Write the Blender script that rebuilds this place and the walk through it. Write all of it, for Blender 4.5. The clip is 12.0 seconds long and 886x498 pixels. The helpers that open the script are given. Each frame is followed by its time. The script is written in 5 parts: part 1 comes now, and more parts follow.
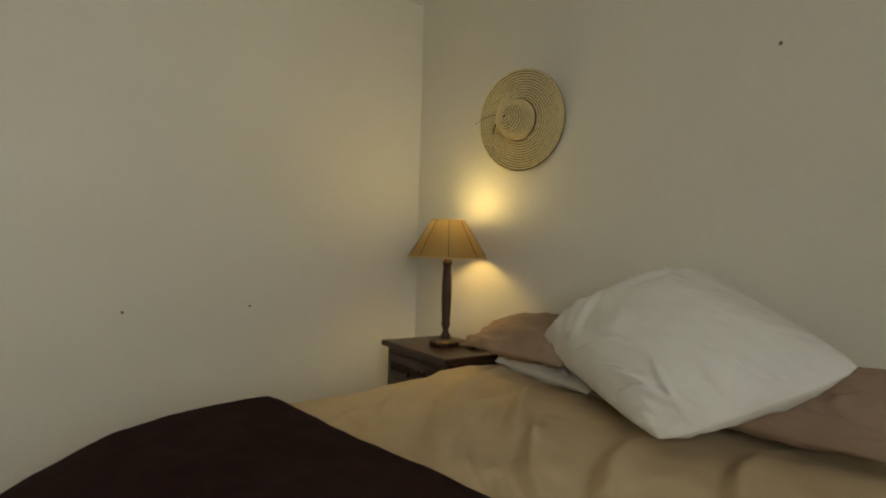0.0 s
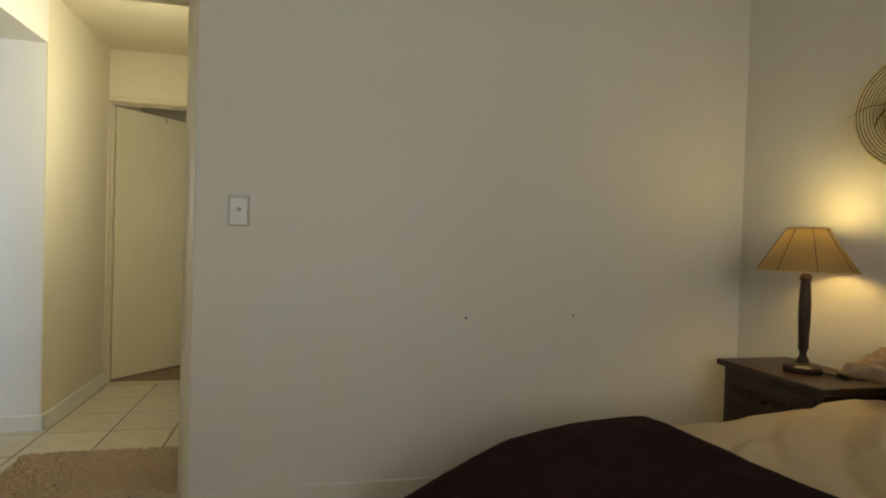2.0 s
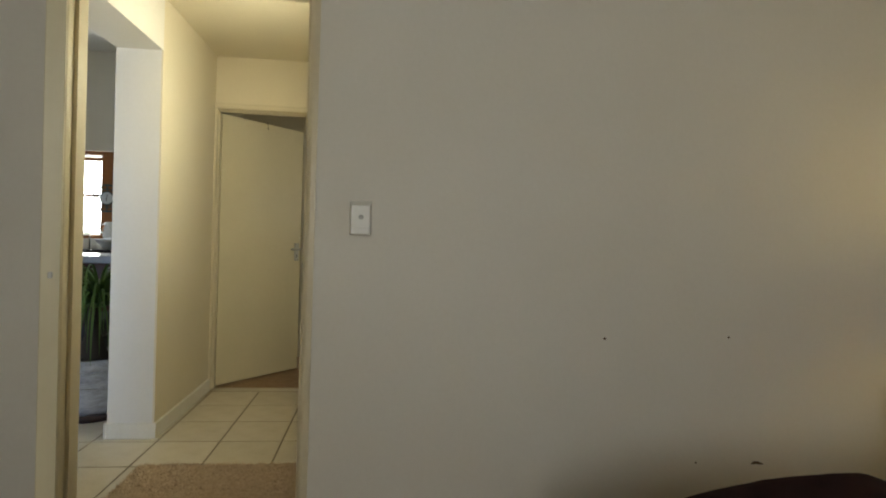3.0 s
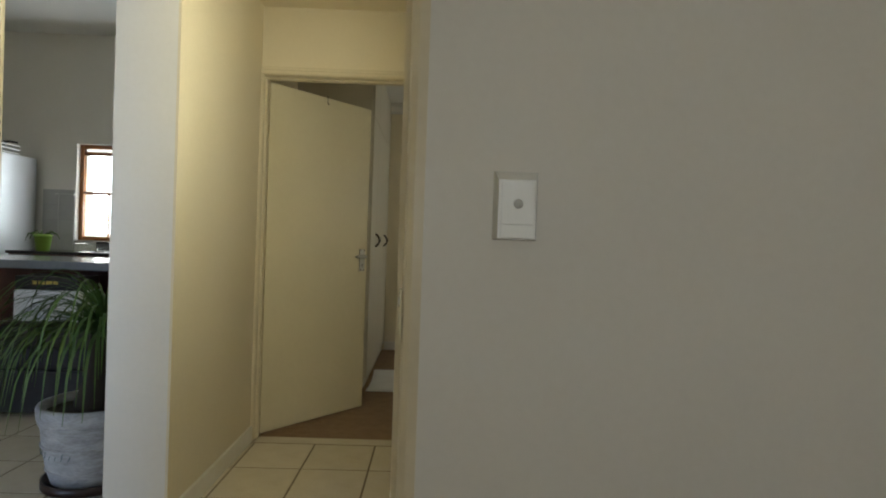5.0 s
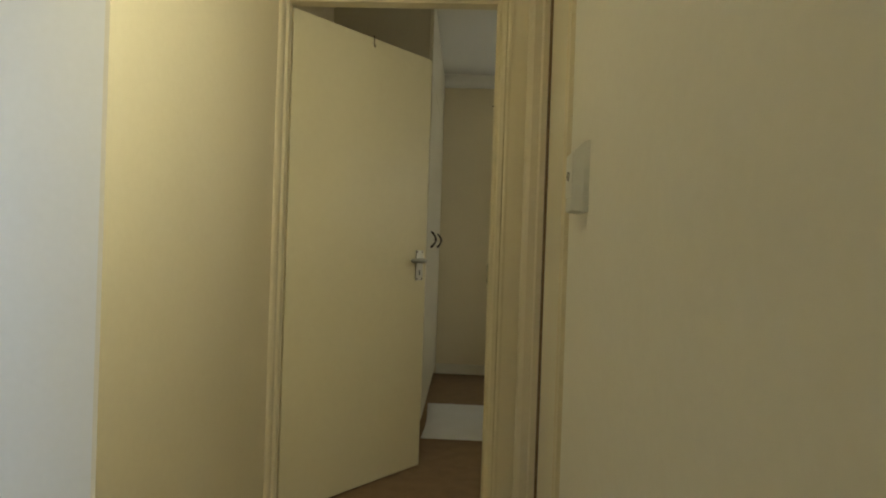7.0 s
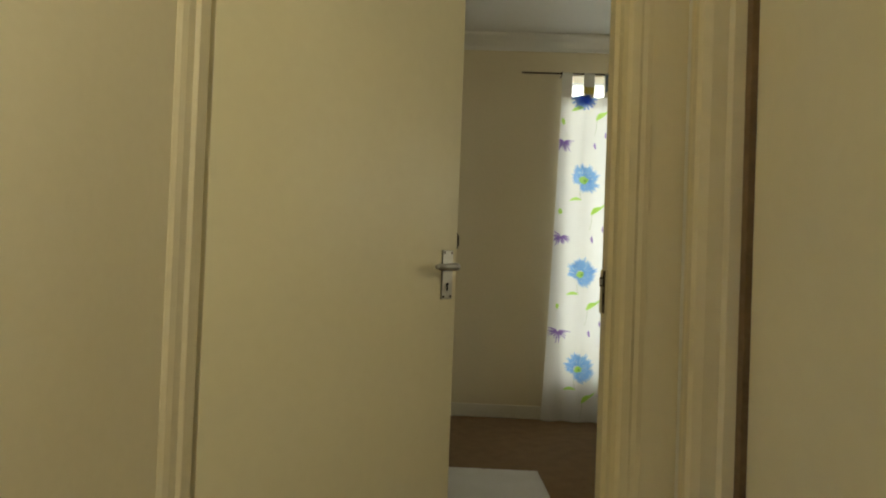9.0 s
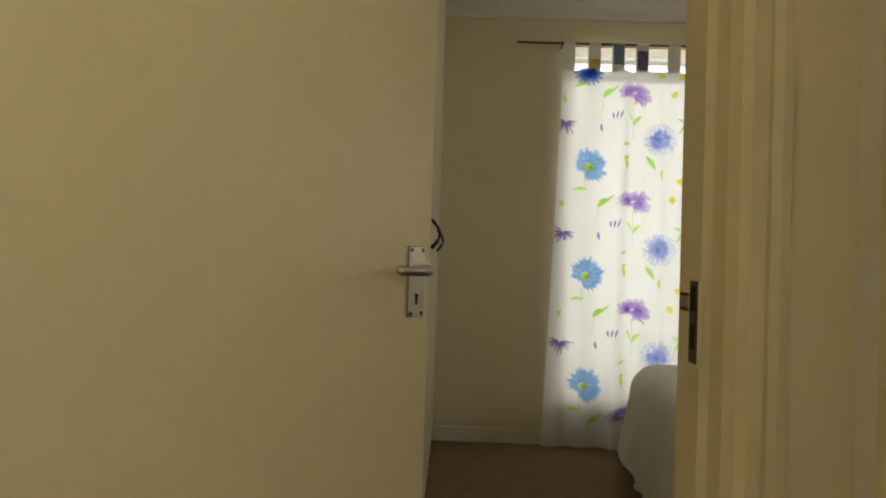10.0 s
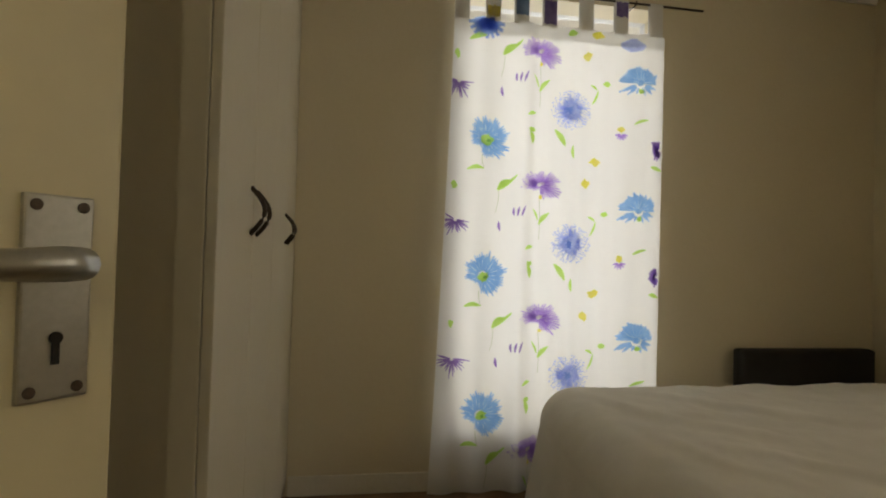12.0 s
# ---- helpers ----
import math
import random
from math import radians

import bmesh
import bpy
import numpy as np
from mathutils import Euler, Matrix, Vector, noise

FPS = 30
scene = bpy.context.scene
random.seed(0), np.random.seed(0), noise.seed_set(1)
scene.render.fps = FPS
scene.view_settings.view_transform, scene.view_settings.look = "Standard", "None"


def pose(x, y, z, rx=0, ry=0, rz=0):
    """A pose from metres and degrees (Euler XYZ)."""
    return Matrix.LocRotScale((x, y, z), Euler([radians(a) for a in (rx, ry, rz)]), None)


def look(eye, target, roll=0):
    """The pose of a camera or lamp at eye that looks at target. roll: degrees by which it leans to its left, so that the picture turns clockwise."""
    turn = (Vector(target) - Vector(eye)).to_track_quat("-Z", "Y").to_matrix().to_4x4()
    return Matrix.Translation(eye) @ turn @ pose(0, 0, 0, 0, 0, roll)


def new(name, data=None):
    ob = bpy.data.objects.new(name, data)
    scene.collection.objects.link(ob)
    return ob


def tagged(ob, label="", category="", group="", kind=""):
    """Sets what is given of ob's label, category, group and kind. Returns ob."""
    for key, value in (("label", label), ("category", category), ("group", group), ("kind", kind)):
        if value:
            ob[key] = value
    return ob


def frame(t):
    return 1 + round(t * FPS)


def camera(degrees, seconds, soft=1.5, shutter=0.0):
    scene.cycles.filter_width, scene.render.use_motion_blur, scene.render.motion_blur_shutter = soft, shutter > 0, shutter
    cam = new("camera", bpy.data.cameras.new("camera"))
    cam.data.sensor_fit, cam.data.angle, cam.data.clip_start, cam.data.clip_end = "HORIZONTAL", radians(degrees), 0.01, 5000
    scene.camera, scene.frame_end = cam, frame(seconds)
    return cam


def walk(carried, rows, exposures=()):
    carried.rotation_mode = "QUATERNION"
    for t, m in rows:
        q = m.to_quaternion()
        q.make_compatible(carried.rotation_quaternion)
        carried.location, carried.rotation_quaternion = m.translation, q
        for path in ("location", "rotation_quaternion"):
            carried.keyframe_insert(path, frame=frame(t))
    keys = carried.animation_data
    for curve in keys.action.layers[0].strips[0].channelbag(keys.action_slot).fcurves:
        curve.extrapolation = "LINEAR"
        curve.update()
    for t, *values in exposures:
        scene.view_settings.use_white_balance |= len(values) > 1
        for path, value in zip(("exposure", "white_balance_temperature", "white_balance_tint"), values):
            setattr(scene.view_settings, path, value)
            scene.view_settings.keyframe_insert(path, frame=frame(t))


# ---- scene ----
cam = camera(75.0, 12.0, soft=2.0)
# seconds, x, y, z, yaw, pitch, roll
PATH = [
    (0.0, 1.802, -2.689, 1.083, -34.29, -0.11, -1.67),
    (0.5, 1.723, -2.641, 1.075, -29.85, 0.11, -1.62),
    (1.0, 1.603, -2.592, 1.095, -24.38, -0.33, -1.68),
    (1.5, 1.456, -2.507, 1.110, -19.20, -0.67, -1.84),
    (2.0, 1.351, -2.438, 1.119, -13.60, -0.88, -1.75),
    (2.5, 1.243, -2.350, 1.124, -9.65, -0.79, -1.89),
    (3.0, 1.168, -2.160, 1.138, -6.35, -0.76, -1.87),
    (3.5, 1.087, -1.908, 1.144, -4.07, -0.81, -1.90),
    (5.5, 0.912, -0.782, 1.141, -0.25, -0.56, -1.93),
    (6.0, 0.857, -0.523, 1.134, 0.66, -0.60, -1.83),
    (6.5, 0.788, -0.243, 1.112, 1.50, -0.26, -1.91),
    (7.0, 0.707, 0.019, 1.108, 2.37, -0.33, -1.97),
    (9.0, 0.511, 1.117, 1.058, 1.62, 0.85, -2.14),
    (9.5, 0.543, 1.393, 1.063, 1.12, 0.89, -1.91),
    (10.0, 0.549, 1.654, 1.059, 0.87, 0.86, -1.86),
    (10.5, 0.552, 1.894, 1.064, 0.46, 0.84, -1.80),
    (11.0, 0.595, 2.107, 1.060, -0.86, 0.90, -1.85),
    (11.5, 0.650, 2.279, 1.049, -3.63, 1.09, -1.69),
    (12.0, 0.679, 2.401, 1.040, -9.93, 1.32, -1.58),
]
walk(cam, [(t, pose(x, y, z, 90 + pitch, roll, yaw)) for t, x, y, z, yaw, pitch, roll in PATH],
     exposures=[(0, 0.16, 6950, 3), (2, 0.05, 6700, 5), (3.5, -0.08, 6500, 7), (5.5, -0.27, 6350, 6), (6.5, -0.27, 6500, 4), (7, -0.10, 6800, 2), (9, 0.05, 6950, 3), (9.5, 0.08, 7000, 5), (10.2, -0.16, 7050, 11), (11, -0.32, 7150, 13), (12, -0.20, 7050, 14)])

# ---- world and lights ----
world = bpy.data.worlds.new("sky")
scene.world = world
world.use_nodes = True
wn = world.node_tree
sky = wn.nodes.new("ShaderNodeTexSky")
sky.sky_type, sky.sun_disc = "NISHITA", False
sky.sun_elevation, sky.sun_rotation = radians(53), radians(180)
wn.links.new(sky.outputs[0], wn.nodes["Background"].inputs[0])
wn.nodes["Background"].inputs[1].default_value = 0.12


def lamp(name, kind, m, energy, color, size=0.1, size_y=None, angle=None):
    d = bpy.data.lights.new(name, kind)
    d.energy, d.color = energy, color
    if kind == "AREA":
        d.shape, d.size, d.size_y = "RECTANGLE", size, size_y or size
        if angle:
            d.spread = radians(angle)
    elif kind == "POINT":
        d.shadow_soft_size = size
    elif kind == "SUN":
        d.angle = radians(size)
    ob = new(name, d)
    ob.matrix_world = m
    return ob


lamp("sun", "SUN", look((0, 0, 8), (0.0, 3.0, 4.0)), 3.0, (1.0, 0.95, 0.86), 0.5)
DAY = (0.92, 0.96, 1.0)
lamp("daylight_bedroom", "AREA", look((1.35, -3.97, 1.53), (1.35, 0.0, 1.2)), 17.5, (1.0, 0.985, 0.95), 1.35, 1.1)
lamp("daylight_curtain", "AREA", look((1.66, 5.32, 1.35), (1.66, 4.0, 1.30)), 12.8, (0.88, 0.94, 1.0), 1.05, 1.85)
lamp("daylight_kitchen", "AREA", look((-2.7, 6.48, 1.65), (-2.7, 4.0, 1.2)), 55, DAY, 1.5, 1.1)
lamp("daylight_living", "AREA", look((-2.6, -1.80, 1.3), (-0.2, 1.2, 1.1)), 17, (0.48, 0.64, 1.0), 1.8, 1.8, 80)
# Added fill lamp that brightens the passage's west wall and door; no known source.
lamp("passage_fill", "AREA", look((0.888, 0.78, 1.88), (0.0, 0.78, 1.88)), 13.0, (1.0, 0.945, 0.73), 0.16, 0.30)
# Added warm fill for the second bedroom's bed and walls, through an invented window.
lamp("second_bedroom_fill", "AREA", look((3.62, 3.00, 1.6), (1.5, 3.0, 1.3)), 7.2, (1.0, 0.88, 0.66), 1.0, 1.0)
lamp("bedside_bulb", "POINT", pose(3.27, -0.575, 1.19), 3.5, (1.0, 0.74, 0.27), 0.05)


# ---- materials ----
def nodes_of(name):
    m = bpy.data.materials.new(name)
    m.use_nodes = True
    t = m.node_tree
    return m, t, t.nodes["Principled BSDF"]


def tex_noise(t, scale, detail=4, stretch=None):
    n = t.nodes.new("ShaderNodeTexNoise")
    n.inputs["Scale"].default_value, n.inputs["Detail"].default_value = scale, detail
    c = t.nodes.new("ShaderNodeTexCoord")
    if stretch:
        mp = t.nodes.new("ShaderNodeMapping")
        mp.inputs["Scale"].default_value = stretch
        t.links.new(c.outputs["Object"], mp.inputs["Vector"])
        t.links.new(mp.outputs[0], n.inputs["Vector"])
    else:
        t.links.new(c.outputs["Object"], n.inputs["Vector"])
    return n


def surface(name, a, b=None, rough=0.6, scale=6, fine=120, bump=0.1, depth=0.002, metal=0.0, stretch=None, per_piece=0.0, sheen=0.0):
    """Two-scale procedural surface: colour drifts from a to b, fine grain gives relief."""
    m, t, p = nodes_of(name)
    b = b or [v * 0.86 for v in a]
    big, small = tex_noise(t, scale, 5, stretch), tex_noise(t, fine, 3, stretch)
    mix = t.nodes.new("ShaderNodeMix")
    mix.data_type = "RGBA"
    mix.inputs[6].default_value, mix.inputs[7].default_value = (*a, 1), (*b, 1)
    ramp = t.nodes.new("ShaderNodeMapRange")
    ramp.inputs[1].default_value, ramp.inputs[2].default_value = 0.35, 0.68
    add = t.nodes.new("ShaderNodeMath")
    add.operation, add.inputs[1].default_value = "MULTIPLY_ADD", 0.35
    t.links.new(small.outputs[0], add.inputs[0])
    half = t.nodes.new("ShaderNodeMath")
    half.operation, half.inputs[1].default_value = "MULTIPLY", 0.65
    t.links.new(big.outputs[0], half.inputs[0])
    t.links.new(half.outputs[0], add.inputs[2])
    t.links.new(add.outputs[0], ramp.inputs[0])
    t.links.new(ramp.outputs[0], mix.inputs[0])
    out = mix.outputs[2]
    if per_piece:
        info = t.nodes.new("ShaderNodeObjectInfo")
        rng = t.nodes.new("ShaderNodeMapRange")
        rng.inputs[3].default_value, rng.inputs[4].default_value = 1 - per_piece, 1 + per_piece
        t.links.new(info.outputs["Random"], rng.inputs[0])
        hsv = t.nodes.new("ShaderNodeHueSaturation")
        t.links.new(rng.outputs[0], hsv.inputs["Value"])
        t.links.new(out, hsv.inputs["Color"])
        out = hsv.outputs[0]
    t.links.new(out, p.inputs["Base Color"])
    p.inputs["Roughness"].default_value, p.inputs["Metallic"].default_value = rough, metal
    if sheen:
        p.inputs["Sheen Weight"].default_value = sheen
    if bump:
        bn = t.nodes.new("ShaderNodeBump")
        bn.inputs["Strength"].default_value, bn.inputs["Distance"].default_value = bump, depth
        t.links.new(small.outputs[0], bn.inputs["Height"])
        t.links.new(bn.outputs[0], p.inputs["Normal"])
    return m


def cloth(name, a, b, through_light=0.0, weave=900, rough=0.95, scale=8):
    m = surface(name, a, b, rough=rough, scale=scale, fine=weave, bump=0.25, depth=0.0008, sheen=0.0)
    t = m.node_tree
    p = t.nodes["Principled BSDF"]
    p.inputs["Specular IOR Level"].default_value = 0.12
    if through_light:
        tr = t.nodes.new("ShaderNodeBsdfTranslucent")
        src = p.inputs["Base Color"].links[0].from_socket
        t.links.new(src, tr.inputs["Color"])
        mx = t.nodes.new("ShaderNodeMixShader")
        mx.inputs[0].default_value = through_light
        t.links.new(p.outputs[0], mx.inputs[1])
        t.links.new(tr.outputs[0], mx.inputs[2])
        t.links.new(mx.outputs[0], t.nodes["Material Output"].inputs[0])
    return m


def glass_material(name):
    m, t, p = nodes_of(name)
    p.inputs["Base Color"].default_value = (0.97, 0.99, 0.98, 1)
    p.inputs["Roughness"].default_value, p.inputs["IOR"].default_value = 0.0, 1.45
    p.inputs["Transmission Weight"].default_value = 1.0
    return m


WALL = surface("wall_paint", (0.76, 0.73, 0.66), (0.72, 0.69, 0.615), rough=0.55, scale=1.6, fine=55, bump=0.12, depth=0.002)
CREAMWALL = surface("cream_wall_paint", (0.74, 0.66, 0.48), (0.70, 0.62, 0.44), rough=0.55, scale=1.6, fine=55, bump=0.12, depth=0.002)
CEIL = surface("ceiling_paint", (0.78, 0.77, 0.73), (0.74, 0.73, 0.69), rough=0.7, scale=1.5, fine=60)
ENAMEL = surface("cream_enamel", (0.70, 0.62, 0.44), (0.64, 0.56, 0.385), rough=0.35, scale=3, fine=40, bump=0.1, depth=0.001)
LEAF = surface("door_enamel", (0.68, 0.615, 0.42), (0.64, 0.575, 0.385), rough=0.38, scale=2.5, fine=30, bump=0.08, depth=0.001)
SKIRT = surface("skirting_paint", (0.78, 0.75, 0.66), (0.70, 0.66, 0.55), rough=0.4, scale=7, fine=70)
CARPET = surface("brown_carpet", (0.29, 0.19, 0.105), (0.22, 0.14, 0.075), rough=1.0, scale=14, fine=380, bump=0.6, depth=0.004)
TILE = surface("floor_tile", (0.66, 0.59, 0.44), (0.58, 0.51, 0.37), rough=0.22, scale=9, fine=90, bump=0.05, depth=0.001, per_piece=0.05)
GROUT = surface("grout", (0.20, 0.155, 0.10), (0.13, 0.10, 0.065), rough=0.95, scale=20, fine=200)
RUG = surface("shaggy_beige", (0.60, 0.46, 0.31), (0.44, 0.32, 0.20), rough=1.0, scale=45, fine=260, bump=0.7, depth=0.006)
DARKWOOD = surface("dark_stained_wood", (0.045, 0.020, 0.013), (0.022, 0.011, 0.008), rough=0.35, scale=5, fine=60, bump=0.2, stretch=(1, 1, 0.15))
DUVET = cloth("beige_duvet", (0.60, 0.475, 0.31), (0.53, 0.41, 0.26))
THROW = cloth("dark_brown_throw", (0.028, 0.0115, 0.0115), (0.017, 0.007, 0.007), weave=500, scale=16)
WHITECLOTH = cloth("white_cotton", (0.80, 0.79, 0.77), (0.74, 0.73, 0.70))
BROWNCLOTH = cloth("taupe_cotton", (0.37, 0.27, 0.20), (0.32, 0.23, 0.17))
SPREAD = cloth("white_bedspread", (0.76, 0.72, 0.63), (0.70, 0.66, 0.57), weave=350)
STRAW = surface("straw", (0.80, 0.68, 0.39), (0.66, 0.54, 0.29), rough=0.8, scale=40, fine=260, bump=0.5, depth=0.002)
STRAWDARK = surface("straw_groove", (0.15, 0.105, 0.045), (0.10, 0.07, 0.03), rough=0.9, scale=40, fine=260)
SHADE = cloth("lampshade_linen", (0.46, 0.31, 0.13), (0.39, 0.25, 0.095), through_light=0.06, weave=500)
PIPING = cloth("lampshade_piping", (0.66, 0.52, 0.30), (0.60, 0.46, 0.25))
STEEL = surface("brushed_aluminium", (0.50, 0.49, 0.45), (0.40, 0.39, 0.35), rough=0.34, metal=1.0, scale=12, fine=160, bump=0.08)
RUST = surface("worn_strike_metal", (0.16, 0.12, 0.09), (0.05, 0.035, 0.025), rough=0.55, metal=0.7, scale=30, fine=150)
BLACK = surface("black_hole", (0.012, 0.010, 0.008), (0.008, 0.007, 0.006), rough=0.8)
PLASTIC = surface("white_switch_plastic", (0.67, 0.66, 0.61), (0.64, 0.63, 0.58), rough=0.28, scale=10, fine=80, bump=0.03)
CUPBOARD = surface("cupboard_melamine", (0.71, 0.66, 0.53), (0.67, 0.62, 0.49), rough=0.3, scale=3, fine=50, bump=0.04)
BRONZE = surface("bronze_pull", (0.07, 0.05, 0.03), (0.04, 0.03, 0.02), rough=0.4, metal=0.8)
LEATHER = surface("black_vinyl", (0.015, 0.012, 0.011), (0.010, 0.008, 0.008), rough=0.7, fine=220, bump=0.3)
TIMBER = surface("varnished_timber", (0.36, 0.135, 0.035), (0.24, 0.08, 0.02), rough=0.35, scale=6, fine=80, bump=0.15, stretch=(1, 1, 0.12))
ISLANDTOP = surface("grey_island_top", (0.27, 0.29, 0.32), (0.22, 0.24, 0.27), rough=0.16, scale=30, fine=200)
COUNTER = surface("dark_counter_top", (0.030, 0.028, 0.030), (0.018, 0.017, 0.018), rough=0.09, scale=30, fine=200)
REDWOOD = surface("red_mahogany", (0.085, 0.022, 0.014), (0.045, 0.012, 0.008), rough=0.3, scale=5, fine=60, stretch=(1, 1, 0.15))
FRIDGE = surface("silver_fridge", (0.62, 0.64, 0.66), (0.58, 0.60, 0.62), rough=0.3, metal=0.25, scale=3, fine=60, bump=0.03)
TILEGROUT = surface("pale_grout", (0.36, 0.35, 0.32), (0.30, 0.29, 0.27), rough=0.9)
SPLASH = surface("grey_wall_tile", (0.44, 0.43, 0.40), (0.39, 0.38, 0.35), rough=0.25, scale=6, fine=60, per_piece=0.04)
GLASS = glass_material("window_glass")
LEAFGREEN = surface("palm_leaf", (0.085, 0.15, 0.020), (0.035, 0.075, 0.010), rough=0.62, scale=5, fine=60, bump=0.1)
LIME = surface("lime_plastic", (0.36, 0.58, 0.10), (0.33, 0.54, 0.09), rough=0.35)
POTWHITE = surface("whitewashed_barrel", (0.50, 0.48, 0.45), (0.25, 0.24, 0.22), rough=0.85, scale=9, fine=50, bump=0.5, depth=0.004, stretch=(1, 1, 3.0))
SOIL = surface("potting_soil", (0.05, 0.035, 0.022), (0.025, 0.018, 0.012), rough=1.0, fine=200, bump=0.8, depth=0.01)
WHITEPAINT = surface("white_enamelware", (0.80, 0.80, 0.78), (0.76, 0.76, 0.74), rough=0.25)
GREYMETAL = surface("verdigris_metal", (0.10, 0.15, 0.15), (0.05, 0.08, 0.08), rough=0.5, metal=0.5)
BOXBLACK = surface("black_card_box", (0.020, 0.014, 0.010), (0.014, 0.010, 0.008), rough=0.4)
GOLDPRINT = surface("yellow_print", (0.62, 0.45, 0.08), (0.55, 0.40, 0.07), rough=0.5)
# Brown that stands in for the shade inside the side door's gap.
GAPSHADE = surface("brown_gap_shade", (0.22, 0.14, 0.07), (0.14, 0.085, 0.04), rough=0.8, scale=14, fine=90)
WALLMARK = surface("wall_scuff", (0.16, 0.12, 0.08), (0.10, 0.075, 0.05), rough=0.9)
# Backdrop glows by emission, in place of bright daylight outside the windows.
BACKDROP = surface("glowing_backdrop", (0.82, 0.80, 0.74), (0.78, 0.75, 0.68), rough=0.9)
glow = BACKDROP.node_tree.nodes["Principled BSDF"]
glow.inputs["Emission Color"].default_value, glow.inputs["Emission Strength"].default_value = (1.0, 0.97, 0.88, 1), 0.7
FACADE = surface("sunlit_plaster_outside", (0.80, 0.78, 0.72), (0.76, 0.73, 0.66), rough=0.9)


# ---- mesh helpers ----
def mesh_from(bm, name, smooth=False):
    bmesh.ops.recalc_face_normals(bm, faces=bm.faces)
    me = bpy.data.meshes.new(name)
    bm.to_mesh(me)
    bm.free()
    if smooth:
        me.polygons.foreach_set("use_smooth", [True] * len(me.polygons))
    return me


def part(name, bm, material, parent=None, label="", smooth=False, at=None):
    """Links a bmesh as one mesh object, under a thing or a part where one is given."""
    me = mesh_from(bm, name, smooth)
    me.materials.append(material)
    ob = new(name, me)
    if at is not None:
        ob.matrix_local = at
    if parent is not None:
        ob.parent = parent
    if label:
        tagged(ob, label)
    return ob


def thing(name, m, label, category, group="", kind=""):
    ob = new(name)
    ob.empty_display_size = 0.1
    ob.matrix_world = m
    return tagged(ob, label, category, group, kind)


def structure(name, bm, material, label="", smooth=False):
    return tagged(part(name, bm, material, None, label, smooth), kind="structure")


def add_box(bm, x0, x1, y0, y1, z0, z1, bevel=0.0, segs=2):
    vs = [bm.verts.new((x, y, z)) for x in (x0, x1) for y in (y0, y1) for z in (z0, z1)]
    fs = [bm.faces.new([vs[i] for i in f]) for f in ((0, 1, 3, 2), (4, 6, 7, 5), (0, 4, 5, 1), (2, 3, 7, 6), (0, 2, 6, 4), (1, 5, 7, 3))]
    if bevel:
        es = list({e for f in fs for e in f.edges})
        bmesh.ops.bevel(bm, geom=es, offset=bevel, segments=segs, profile=0.6, affect="EDGES")
    return bm


def box(x0, x1, y0, y1, z0, z1, bevel=0.0, segs=2):
    return add_box(bmesh.new(), x0, x1, y0, y1, z0, z1, bevel, segs)


def add_prism(bm, outline, z0, z1):
    """A closed outline of (x, y), carried from z0 to z1."""
    lo = [bm.verts.new((x, y, z0)) for x, y in outline]
    hi = [bm.verts.new((x, y, z1)) for x, y in outline]
    n = len(outline)
    bm.faces.new(lo)
    bm.faces.new(hi[::-1])
    for i in range(n):
        bm.faces.new((lo[i], lo[(i + 1) % n], hi[(i + 1) % n], hi[i]))
    return bm


def prism(outline, z0, z1):
    return add_prism(bmesh.new(), outline, z0, z1)


def turned(profile, n=32, square=False):
    """A lathe body from (radius, z) pairs; square: four-sided."""
    bm = bmesh.new()
    n = 4 if square else n
    off = math.pi / 4 if square else 0
    rings = []
    for r, z in profile:
        rings.append([bm.verts.new((r * math.cos(off + 2 * math.pi * i / n), r * math.sin(off + 2 * math.pi * i / n), z)) for i in range(n)])
    for a, b in zip(rings, rings[1:]):
        for i in range(n):
            bm.faces.new((a[i], a[(i + 1) % n], b[(i + 1) % n], b[i]))
    bm.faces.new(rings[0][::-1])
    bm.faces.new(rings[-1])
    return bm


def add_tube(bm, pts, r, n=8):
    """A round bar along points."""
    pts = [Vector(p) for p in pts]
    rings = []
    for i, p in enumerate(pts):
        d = (pts[min(i + 1, len(pts) - 1)] - pts[max(i - 1, 0)]).normalized()
        side = d.cross(Vector((0, 0, 1)) if abs(d.z) < 0.9 else Vector((1, 0, 0))).normalized()
        up = side.cross(d)
        rr = r[i] if isinstance(r, (list, tuple)) else r
        rings.append([bm.verts.new(p + rr * (math.cos(2 * math.pi * k / n) * side + math.sin(2 * math.pi * k / n) * up)) for k in range(n)])
    for a, b in zip(rings, rings[1:]):
        for k in range(n):
            bm.faces.new((a[k], a[(k + 1) % n], b[(k + 1) % n], b[k]))
    bm.faces.new(rings[0][::-1])
    bm.faces.new(rings[-1])
    return bm


def tube(pts, r, n=8):
    return add_tube(bmesh.new(), pts, r, n)


def grid(fn, nu, nv):
    """A sheet: fn(u, v) gives a place, u and v from 0 to 1."""
    bm = bmesh.new()
    vs = [[bm.verts.new(fn(i / nu, j / nv)) for j in range(nv + 1)] for i in range(nu + 1)]
    for i in range(nu):
        for j in range(nv):
            bm.faces.new((vs[i][j], vs[i + 1][j], vs[i + 1][j + 1], vs[i][j + 1]))
    return bm


def fbm(x, y, z=0.0, octaves=3):
    return noise.fractal(Vector((x, y, z)), 1.0, 2.0, octaves)


# ---- large structure ----
def wall(name, *boxes, label="white painted plaster wall", material=None):
    bm = bmesh.new()
    for b in boxes:
        add_box(bm, *b)
    return structure(name, bm, material or WALL, label)


